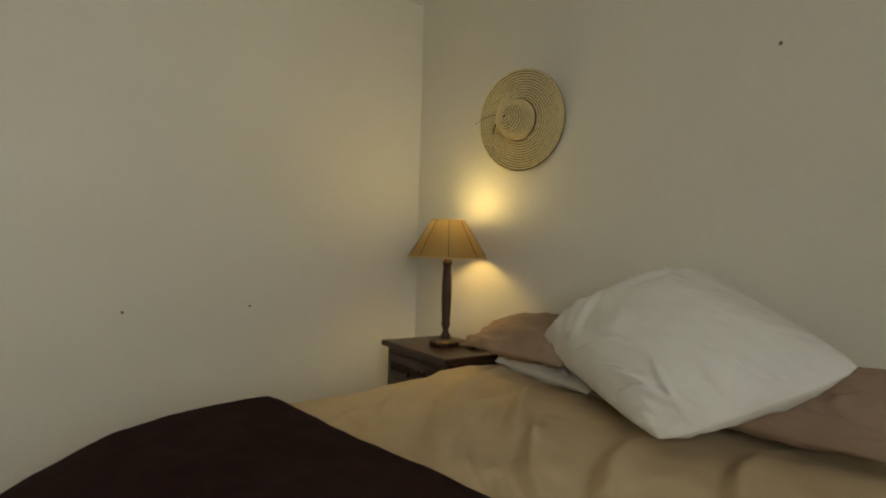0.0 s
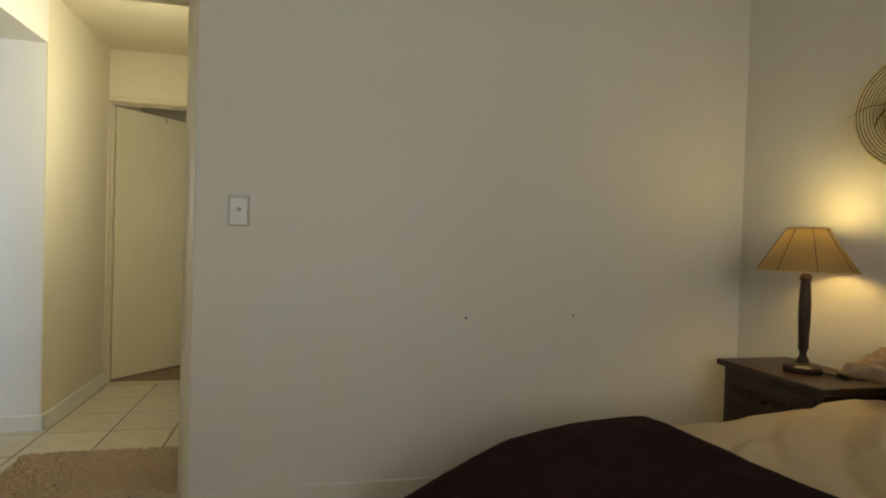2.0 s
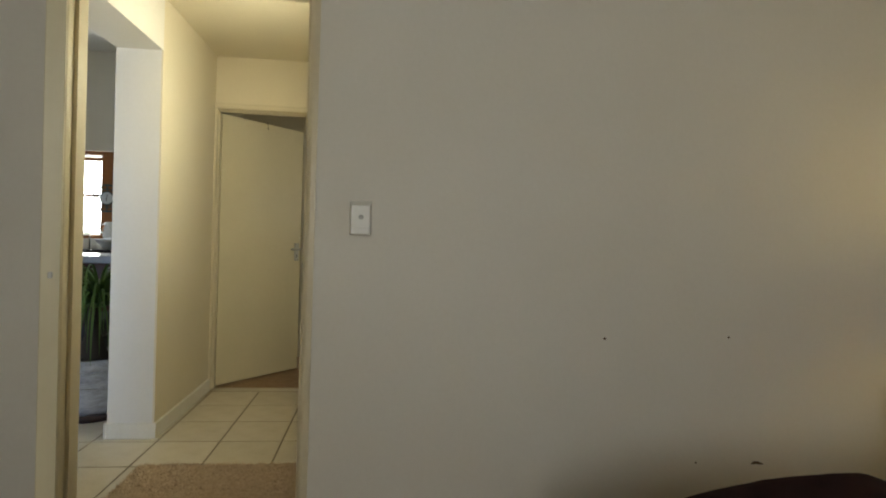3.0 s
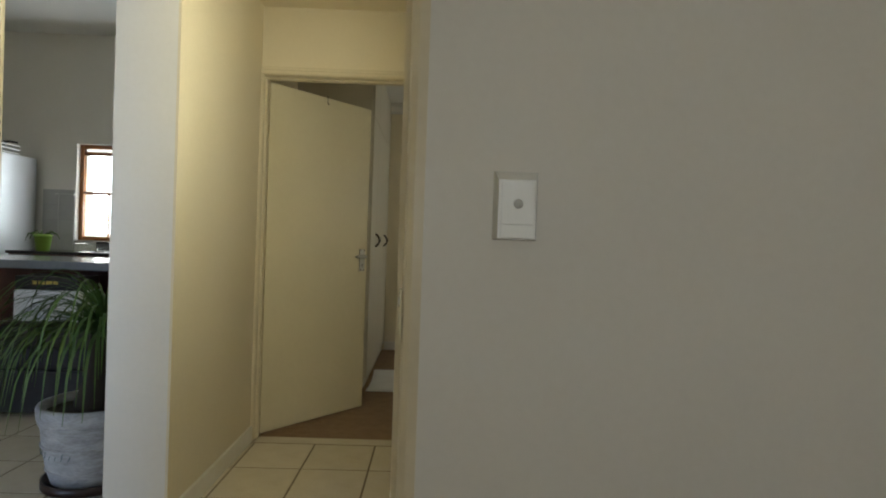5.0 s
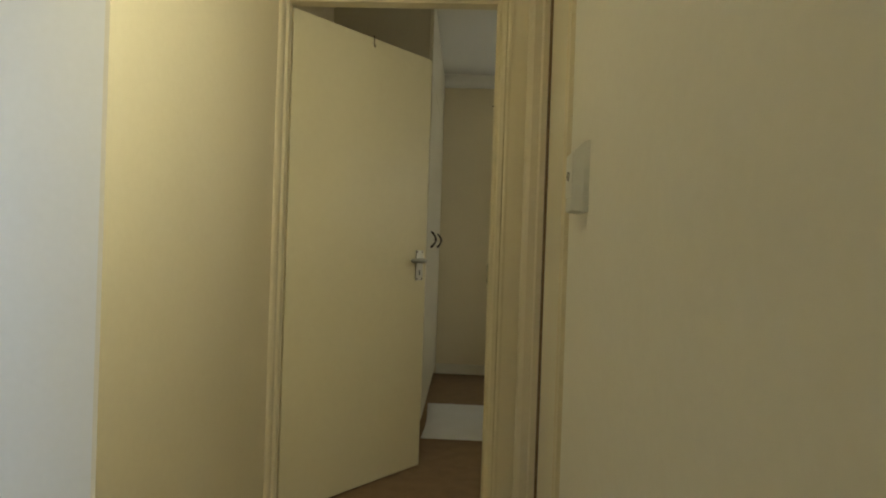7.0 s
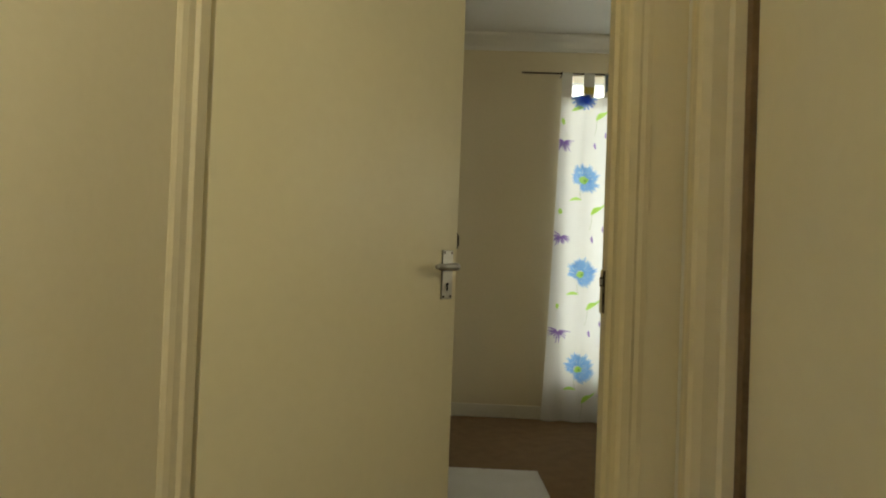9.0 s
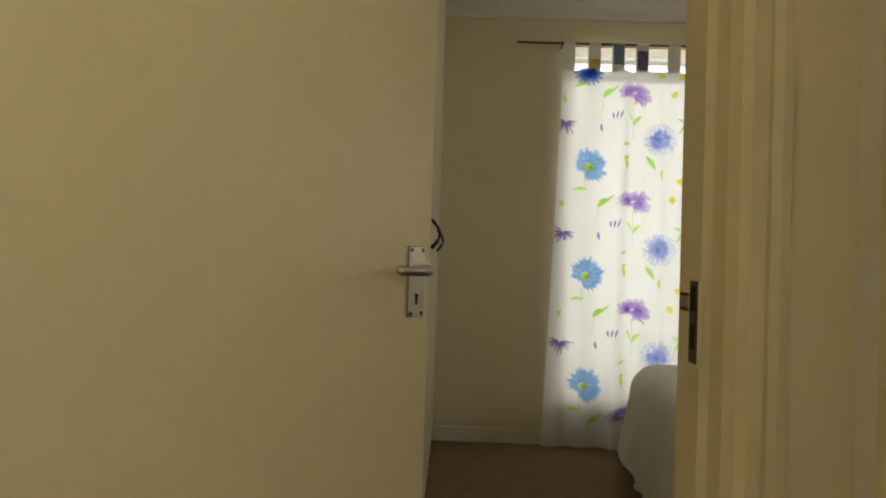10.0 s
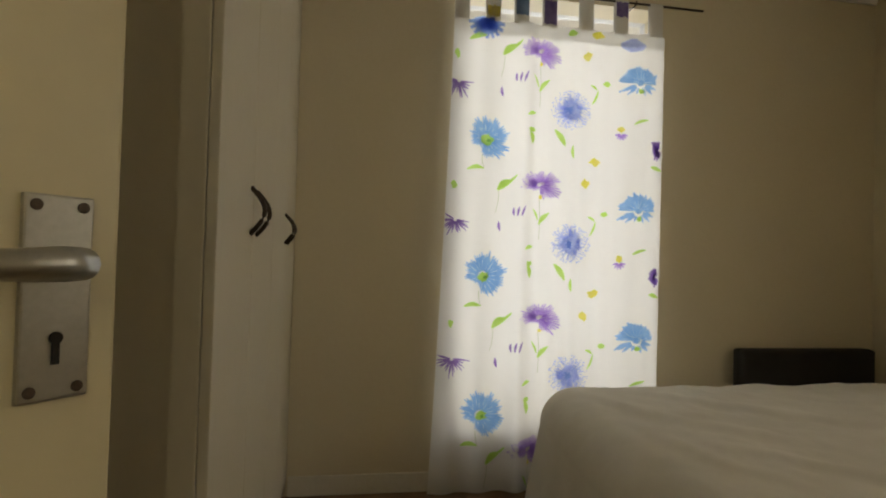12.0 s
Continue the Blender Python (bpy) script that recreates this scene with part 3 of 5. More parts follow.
THR = tagged(part("throw", draped(1.50, 2.50, -2.36, -0.755, 0.585, 0.40, 0.12, 90, 130, amp=0.014, freq=2.4, seed=3.1, sag=(2.36, 0.23), skew=-0.115, raw=(None, 0.012, None, None)), THROW, None, "", True),
             "dark brown woven throw folded across the foot of the bed", "throw")


def hem_along(cloth_ob, row, length, step, material, r=0.004):
    """A stitched hem: a thin roll along one row of the cloth's points."""
    vs = cloth_ob.data.vertices
    return part("hem", tube([vs[row + k * step].co + Vector((0, 0, 0.003)) for k in range(length)], r, 6), material, cloth_ob, "", True)


hem_along(THR, 90 * 131, 131, 1, THROW, 0.006)
hem_along(THR, 87 * 131, 131, 1, THROW, 0.0035)
hem_along(DUV, 0, 221, 1, DUVET)
sol = THR.modifiers.new("thickness", "SOLIDIFY")
sol.thickness, sol.offset = 0.012, 1.0

pillow("pillow", [(3.29, -0.90, 0.635), (3.44, -0.88, 0.68), (3.44, -1.42, 0.68), (3.22, -1.46, 0.635)], 0.10, WHITECLOTH, "white pillow lying flat under the taupe one", 1.3, n=60, creases=[(0.05, 0.2, 0.4, 0.25, 0.010, 0.03), (0.05, 0.5, 0.45, 0.45, 0.010, 0.03), (0.05, 0.75, 0.5, 0.8, 0.010, 0.03)])
pillow("pillow", [(3.22, -0.77, 0.69), (3.45, -0.80, 0.79), (3.45, -1.40, 0.84), (3.14, -1.40, 0.72)], 0.13, BROWNCLOTH, "taupe cotton pillow leaning on the wall by the bedside table", 4.2, n=70, creases=[(0.10, 0.05, 0.14, 0.95, 0.010, 0.020), (0.3, 0.1, 0.6, 0.5, 0.010, 0.03), (0.5, 0.05, 0.55, 0.45, 0.008, 0.025)])
pillow("pillow", [(3.16, -1.50, 0.655), (3.45, -1.46, 0.78), (3.45, -2.27, 0.82), (3.26, -2.30, 0.665)], 0.13, BROWNCLOTH, "taupe cotton pillow lying at the head of the bed", 8.9, n=70, creases=[(0.10, 0.05, 0.12, 0.95, 0.012, 0.020), (0.2, 0.55, 0.6, 0.7, 0.010, 0.03), (0.15, 0.8, 0.5, 0.85, 0.009, 0.025)])
pillow("pillow", [(3.30, -1.10, 0.755), (3.42, -1.66, 1.06), (3.30, -2.18, 0.845), (2.94, -1.90, 0.650)], 0.33, WHITECLOTH, "plump white cotton pillow propped on its corner against the wall", 12.4, crease=0.006, n=130, folds=0.005, pin=0.012, blunt=0.07, crown=0.66,
       creases=[(0.42, 0.13, 0.15, 0.33, 0.020, 0.022), (0.48, 0.19, 0.20, 0.40, 0.016, 0.022), (0.32, 0.09, 0.09, 0.26, 0.015, 0.020), (0.10, 0.50, 0.30, 0.72, 0.012, 0.024),
                (0.03, 0.62, 0.20, 0.84, 0.018, 0.022), (0.03, 0.78, 0.22, 0.93, 0.020, 0.020), (0.22, 0.97, 0.33, 0.80, 0.009, 0.020), (0.42, 0.97, 0.50, 0.86, 0.008, 0.018),
                (0.64, 0.96, 0.62, 0.84, 0.006, 0.016), (0.92, 0.08, 0.58, 0.24, 0.014, 0.030), (0.86, 0.04, 0.78, 0.34, 0.012, 0.024), (0.70, 0.02, 0.66, 0.16, 0.010, 0.018), (0.55, 0.40, 0.30, 0.60, 0.008, 0.035)])


def bedside_table():
    t = thing("bedside_table", pose(3.275, -0.575, 0), "dark-stained carved wooden bedside table beside the bed", "bedside table")
    part("top", box(-0.185, 0.183, -0.265, 0.265, 0.622, 0.648, 0.008, 3), DARKWOOD, t)
    part("body", box(-0.160, 0.178, -0.240, 0.240, 0.10, 0.621, 0.004), DARKWOOD, t)
    part("plinth", box(-0.168, 0.178, -0.248, 0.248, 0.0, 0.10, 0.006), DARKWOOD, t)
    d = part("drawer_front", box(-0.170, -0.161, -0.215, 0.215, 0.47, 0.60, 0.003), DARKWOOD, t)
    # carved scrolls on the drawer and a raised border
    for k in range(9):
        y = -0.176 + k * 0.044
        pts = [(-0.172, y + 0.017 * math.cos(a * 0.55) * (1 - a / 16), 0.535 + 0.030 * math.sin(a * 0.55) * (1 - a / 16)) for a in range(14)]
        part("carving", tube(pts, 0.0032, 6), DARKWOOD, d, "", True)
    for z in (0.482, 0.588):
        part("bead", box(-0.175, -0.171, -0.205, 0.205, z - 0.003, z + 0.003, 0.0015), DARKWOOD, d)
    part("door_panel", box(-0.168, -0.161, -0.215, 0.215, 0.13, 0.45, 0.003), DARKWOOD, t)
    part("knob", turned([(0.006, 0), (0.006, 0.012), (0.013, 0.020), (0.011, 0.030), (0.003, 0.033)], 16), BRONZE, t, "", True, pose(-0.172, 0, 0.535, 0, -90, 0))
    return t


bedside_table()


def table_lamp():
    L = thing("table_lamp", pose(3.270, -0.575, 0.6485), "turned dark wood table lamp with a lit linen shade", "lamp")
    part("base", turned([(0.068, 0), (0.072, 0.006), (0.072, 0.020), (0.062, 0.028), (0.030, 0.034)], 8), DARKWOOD, L, "", False, pose(0, 0, 0, 0, 0, 22.5))
    part("stem", turned([(0.026, 0.030), (0.022, 0.045), (0.013, 0.062), (0.012, 0.070), (0.019, 0.092), (0.021, 0.100), (0.017, 0.108), (0.019, 0.114), (0.019, 0.130), (0.021, 0.17),
                         (0.0225, 0.22), (0.0225, 0.27), (0.020, 0.32), (0.0175, 0.352), (0.021, 0.362), (0.022, 0.374), (0.014, 0.380), (0.014, 0.392)], 20), DARKWOOD, L, "", True)
    part("bulb_holder", turned([(0.014, 0.392), (0.016, 0.398), (0.016, 0.425), (0.012, 0.432)], 16), BRONZE, L, "", True)

    n, z0, z1 = 48, 0.392, 0.560

    def cone(u, v):
        a = 2 * math.pi * u
        r = 0.178 + (0.072 - 0.178) * (v ** 0.9)
        return r * math.cos(a), r * math.sin(a), z0 + (z1 - z0) * v
    bm = grid(cone, n, 8)
    bmesh.ops.remove_doubles(bm, verts=bm.verts, dist=1e-5)
    sh = part("shade", bm, SHADE, L, "tan linen lampshade glowing from inside", True)
    for r, z in ((0.178, z0), (0.072, z1)):
        part("trim_band", tube([(r * math.cos(a * math.pi / 24), r * math.sin(a * math.pi / 24), z) for a in range(49)], 0.003, 6), PIPING, sh, "", True)
    for k in range(8):
        a = k * math.pi / 4 + 0.2
        part("shade_rib", tube([(0.175 * math.cos(a), 0.175 * math.sin(a), z0 + 0.002), (0.0715 * math.cos(a), 0.0715 * math.sin(a), z1)], 0.0013, 5), BRONZE, sh)
    part("cord", tube([(0.01, -0.066, 0.010), (0.03, -0.10, 0.006), (0.05, -0.15, 0.005), (0.09, -0.19, 0.005), (0.12, -0.23, 0.005)], 0.003, 6), BLACK, L)
    part("cord_switch", box(0.030, 0.056, -0.165, -0.120, 0.002, 0.018, 0.005), BLACK, L)
    return L


table_lamp()


def straw_hat():
    H = thing("straw_hat", pose(3.418, -0.880, 1.622, 0, 0, 12) @ pose(0, 0, 0, 0, -93, 0) @ Matrix.Diagonal((0.90, 0.93, 0.95, 1)), "wide-brimmed coiled straw hat hung flat on the wall", "hat")
    # coils from the crown's centre to the rim: (radius, height) along the hat's section
    prof = [(0.004, 0.128), (0.03, 0.126), (0.055, 0.116), (0.072, 0.098), (0.082, 0.072), (0.087, 0.046), (0.090, 0.026), (0.094, 0.018), (0.12, 0.013), (0.16, 0.010), (0.20, 0.012), (0.232, 0.018)]

    def section(s):
        s = s * (len(prof) - 1)
        i = min(int(s), len(prof) - 2)
        f = s - i
        return prof[i][0] * (1 - f) + prof[i + 1][0] * f, prof[i][1] * (1 - f) + prof[i + 1][1] * f
    pts, length, last = [], 0.0, None
    dense = [section(k / 600) for k in range(601)]
    acc = [0.0]
    for a, b in zip(dense, dense[1:]):
        acc.append(acc[-1] + math.hypot(b[0] - a[0], b[1] - a[1]))
    pitch = 0.0118
    turns = acc[-1] / pitch

    def along(l):
        k = int(np.searchsorted(acc, l))
        return dense[min(k, 600)]

    def coil(l0, l1, name, label):
        pts, k, steps = [], 0, int((l1 - l0) / pitch * 40)
        for k in range(steps + 1):
            l = l0 + (l1 - l0) * k / steps
            r, z = along(l)
            a = 2 * math.pi * l / pitch
            wav = 0.004 * math.sin(2 * a / 2 + 1) * (r / 0.23) ** 2 + 0.006 * math.sin(a + 0.5) * (r / 0.23) ** 2
            pts.append((r * math.cos(a), r * math.sin(a) * 0.97, z + wav))
        part(name, tube(pts, 0.0045, 7), STRAW, H, label, True)
    cut = acc[int(600 * 6.6 / 11)]
    coil(0.004, cut, "crown", "coiled straw crown")
    coil(cut, acc[-1], "brim", "coiled straw brim")

    # Grooves are darkened by colour: a dark sheet just behind the coils.
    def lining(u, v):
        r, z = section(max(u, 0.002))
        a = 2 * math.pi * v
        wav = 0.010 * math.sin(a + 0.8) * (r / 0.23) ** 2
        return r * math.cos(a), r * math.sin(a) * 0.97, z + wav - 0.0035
    part("groove_backing", grid(lining, 40, 48), STRAWDARK, H, "dark sheet that darkens the grooves between the coils", True)
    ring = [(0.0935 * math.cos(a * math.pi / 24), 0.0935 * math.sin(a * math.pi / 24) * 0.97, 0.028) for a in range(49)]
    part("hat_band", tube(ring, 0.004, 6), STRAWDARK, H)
    part("loose_straw", tube([(0.04, 0.09, 0.03), (0.035, 0.16, 0.05), (0.005, 0.235, 0.055)], [0.002, 0.0015, 0.0008], 5), STRAWDARK, H)
    part("loose_straw", tube([(0.03, 0.10, 0.03), (-0.02, 0.135, 0.035), (-0.05, 0.15, 0.025)], [0.003, 0.003, 0.002], 5), STRAWDARK, H)
    return H


straw_hat()


def light_switch(m, label):
    """Plate in the xz plane, facing -y, centred on its middle."""
    s = thing("light_switch", m, label, "light switch")
    lo = [(-0.0400, -0.0625), (0.0400, -0.0625), (0.0400, 0.0625), (-0.0400, 0.0625)]
    hi = [(-0.0335, -0.0605), (0.0340, -0.0605), (0.0340, 0.0450), (-0.0335, 0.0450)]
    bm = bmesh.new()
    rows = [[bm.verts.new((a + (c - a) * f, y, b + (d - b) * f)) for (a, b), (c, d) in zip(lo, hi)] for y, f in ((0.0, 0.0), (-0.010, 0.15), (-0.020, 0.75), (-0.026, 1.0))]
    for p, q in zip(rows, rows[1:]):
        for k in range(4):
            bm.faces.new((p[k], p[(k + 1) % 4], q[(k + 1) % 4], q[k]))
    bm.faces.new(rows[-1]), bm.faces.new(rows[0][::-1])
    part("plate", bm, PLASTIC, s)
    pnl = part("rocker_panel", box(-0.0285, 0.0310, -0.0290, -0.0255, -0.0350, 0.0415, 0.0012), PLASTIC, s)
    part("button", turned([(0.0085, 0), (0.0085, 0.002), (0.0072, 0.0030)], 24), SPLASH, pnl, "grey round push button", True, pose(0.002, -0.0290, 0.002, 90, 0, 0))
    part("lower_ledge", box(-0.0285, 0.0310, -0.0280, -0.0255, -0.0590, -0.0365, 0.0012), PLASTIC, s)
    return s


light_switch(pose(1.099, 0, 1.2145), "white plastic light switch with a round button on the wall")
light_switch(pose(0.915, 1.07, 1.238, 0, 0, -90), "white plastic light switch by the side door")


def wall_mark(m, r, label, cat="nail hole"):
    b = turned([(r, 0), (r * 0.8, 0.0015), (r * 0.3, 0.0022)], 9)
    t = part("nail_hole", b, WALLMARK, None)
    t.matrix_world = m
    return tagged(t, label, cat)


for x, z, r in ((2.055, 0.780, 0.006), (2.569, 0.791, 0.005), (2.45, 0.29, 0.004)):
    wall_mark(pose(x, 0, z, 90, 0, 0), r, "small dark screw hole in the white wall")
wall_mark(pose(3.465, -1.883, 1.678, 0, -90, 0), 0.006, "small dark screw in the plaster above the bed")
chip = bmesh.new()
for k, (dx, dz, r) in enumerate([(0, 0, 0.012), (0.014, -0.003, 0.009), (-0.012, -0.004, 0.007), (0.026, -0.005, 0.006)]):
    add_prism(chip, [(dx + r * math.cos(a) * (1 + 0.3 * math.sin(3 * a + k)), dz + 0.6 * r * math.sin(a) * (1 + 0.3 * math.cos(2 * a))) for a in [i * math.pi / 6 for i in range(12)]], 0, 0.003)
c = part("plaster_chip", chip, WALLMARK, None)
c.matrix_world = pose(2.704, 0, 0.288, 90, 0, 0)
tagged(c, "chipped brown patch in the wall plaster", "wall damage")


# ---- passage ----
def shaggy_rug(x0, x1, y0, y1):
    R = thing("rug", pose((x0 + x1) / 2, (y0 + y1) / 2, 0.0), "shaggy beige rug on the passage tiles at the door", "rug")
    w, l = x1 - x0, y1 - y0

    def top(u, v):
        e = min(1, 14 * min(u, 1 - u, v, 1 - v))
        ed = 0.012 * fbm(u * 9, v * 9, 2.0)
        return (u - 0.5) * w + ed * (1 - e), (v - 0.5) * l + ed * (1 - e), 0.004 + 0.016 * e ** 0.5 + 0.006 * fbm(u * 26, v * 20, 4.0) * e
    part("backing", grid(top, 70, 50), RUG, R, "", True)
    rng = random.Random(5)
    bm = bmesh.new()
    for _ in range(9000):
        u, v = rng.random(), rng.random()
        x, y, z = top(u, v)
        a, ln = rng.random() * 6.283, rng.uniform(0.012, 0.026)
        dx, dy = math.cos(a), math.sin(a)
        s = 0.0016
        p = [(x - dy * s, y + dx * s, z - 0.002), (x + dy * s, y - dx * s, z - 0.002), (x + dx * ln * 0.7, y + dy * ln * 0.7, z + ln * 0.55)]
        bm.faces.new([bm.verts.new(q) for q in p])
    tagged(part("shag", bm, RUG, R), kind="stuff")
    return R


shaggy_rug(0.05, 0.90, 0.20, 0.755)
# Invented fixture, out of view, to hold the passage fill lamp.
C = thing("fill_panel", pose(0.9145, 0.78, 1.88), "added unseen flat panel that carries the passage fill lamp", "wall light")
part("backing", box(-0.018, 0.0, -0.090, 0.090, -0.160, 0.160, 0.004), PLASTIC, C)
for y0, y1, z0, z1 in ((-0.090, -0.082, -0.160, 0.160), (0.082, 0.090, -0.160, 0.160), (-0.082, 0.082, -0.160, -0.152), (-0.082, 0.082, 0.152, 0.160)):
    part("rim", box(-0.026, -0.0185, y0, y1, z0, z1), STEEL, C)


# ---- second bedroom ----
CURTAIN = cloth("white_curtain_cotton", (0.86, 0.85, 0.82), (0.82, 0.81, 0.78), through_light=0.62, weave=700, scale=3)


def ink(name, a, b, scale=22):
    return cloth(name, a, b, through_light=0.95, weave=300, scale=scale)


BLUE = ink("print_blue", (0.24, 0.48, 0.88), (0.38, 0.62, 0.93))
DEEPBLUE = ink("print_deep_blue", (0.26, 0.4, 0.82), (0.36, 0.5, 0.87))
LILAC = ink("print_lilac", (0.42, 0.5, 0.9), (0.6, 0.68, 0.95), 60)
PURPLE = ink("print_purple", (0.40, 0.22, 0.74), (0.58, 0.40, 0.85), 60)
VIOLET = ink("print_violet", (0.28, 0.17, 0.5), (0.4, 0.27, 0.62), 40)
GREEN = ink("print_green", (0.48, 0.76, 0.14), (0.6, 0.84, 0.26))
YELLOW = ink("print_yellow", (0.84, 0.76, 0.08), (0.86, 0.82, 0.28))
PALEGREEN = ink("print_pale_green", (0.48, 0.76, 0.14), (0.6, 0.84, 0.26))
PALEBLUE = ink("print_pale_blue", (0.55, 0.74, 0.96), (0.68, 0.84, 0.98), 50)
PALEPURPLE = ink("print_pale_purple", (0.66, 0.50, 0.92), (0.78, 0.64, 0.95), 60)
TABCLOTH = cloth("doubled_tab_cotton", (0.80, 0.78, 0.72), (0.74, 0.72, 0.66), through_light=0.10, weave=700, scale=3)
TABINK = {c: cloth("tab_" + c, a, b, through_light=0.2, weave=300, scale=30) for c, a, b in
          (("yellow", (0.72, 0.60, 0.08), (0.60, 0.56, 0.30)), ("blue", (0.16, 0.26, 0.48), (0.30, 0.42, 0.58)), ("violet", (0.20, 0.15, 0.42), (0.36, 0.30, 0.56)))}
LEAFINK = ink("print_leaf_green", (0.20, 0.46, 0.10), (0.32, 0.58, 0.16))
STEMINK = ink("print_stem", (0.50, 0.56, 0.38), (0.60, 0.64, 0.48))

CUR_Z0, CUR_Z1 = 0.012, 2.165


def curtain_y(x, z):
    """Where the hanging cloth lies: soft folds that open towards the hem."""
    k = (z - CUR_Z0) / (CUR_Z1 - CUR_Z0)
    a = 0.006 + 0.009 * (1 - k)
    f = a * math.sin(x * 27 + 0.9 * math.sin(z * 1.3) + 2.2 * math.sin(x * 5.1) + 0.4) + 0.5 * a * math.sin(x * 49 + 1.9 + 0.5 * z + 1.7 * math.sin(x * 7.3))
    sag = 0.012 * math.exp(-((x - 1.47 - 0.02 * z) / 0.03) ** 2)
    return 4.948 + f - sag


def curtain_edges(z):
    k = max(0.0, (CUR_Z1 - z) / (CUR_Z1 - CUR_Z0))
    return 1.146 - 0.064 * k ** 1.3, 2.186 - 0.004 * k


CUR = thing("curtain", pose(0, 0, 0), "white tab-top curtain printed with blue and purple flowers, drawn and backlit", "curtain")


def sheet(u, v):
    z = CUR_Z0 + (CUR_Z1 - CUR_Z0) * v
    a, b = curtain_edges(z)
    x = a + (b - a) * u
    dip = -0.010 * abs(math.sin(u * math.pi * 6.5)) * (1 if v > 0.999 else 0)
    return x, curtain_y(x, z), z + dip


part("cloth", grid(sheet, 170, 60), CURTAIN, CUR, "", True)
for z0, z1 in ((2.09, 2.163), (0.014, 0.05)):
    hem, cols = bmesh.new(), []
    for i in range(121):
        a, b = curtain_edges(z1)
        x = a + 0.004 + (b - a - 0.008) * i / 120
        cols.append([hem.verts.new((x, curtain_y(x, z) + 0.004, z - (0.008 if z == 2.163 else 0))) for z in (z0, z1)])
    for p, q in zip(cols, cols[1:]):
        hem.faces.new((p[0], q[0], q[1], p[1]))
    part("hem", hem, CURTAIN, CUR, "", True)
for k, (x0, x1) in enumerate(((1.150, 1.216), (1.294, 1.362), (1.430, 1.498), (1.565, 1.633), (1.746, 1.814), (1.922, 1.990), (2.100, 2.168))):
    def tab(u, v):
        x = x0 + (x1 - x0) * u
        if v < 0.45:
            y, z = 4.940 + 0.003 * math.sin(u * 3), 2.150 + (2.306 - 2.150) * v / 0.45
        elif v < 0.55:
            a = (v - 0.45) / 0.1 * math.pi
            y, z = 4.950 - 0.010 * math.cos(a), 2.306 + 0.010 * math.sin(a)
        else:
            y, z = 4.960, 2.306 - (2.306 - 2.150) * (v - 0.55) / 0.45
        return x, y, z
    t = part("tab", grid(tab, 3, 20), TABCLOTH, CUR, "", True)
    if k in (1, 2, 3, 5):
        ink_of, za, zb = {1: (TABINK["yellow"], 2.17, 2.22), 2: (TABINK["blue"], 2.19, 2.305), 3: (TABINK["violet"], 2.16, 2.27), 5: (TABINK["violet"], 2.23, 2.30)}[k]
        bm = bmesh.new()
        n = 9
        lo = [bm.verts.new((x0 + 0.004 + (x1 - x0 - 0.008) * i / n, 4.9375, za + 0.012 * fbm(i * 0.7, k))) for i in range(n + 1)]
        hi = [bm.verts.new((x0 + 0.004 + (x1 - x0 - 0.008) * i / n, 4.9375, zb + 0.010 * fbm(i * 0.9, k + 4))) for i in range(n + 1)]
        for i in range(n):
            bm.faces.new((lo[i], lo[i + 1], hi[i + 1], hi[i]))
        part("printed_patch", bm, ink_of, t)

rng = random.Random(11)


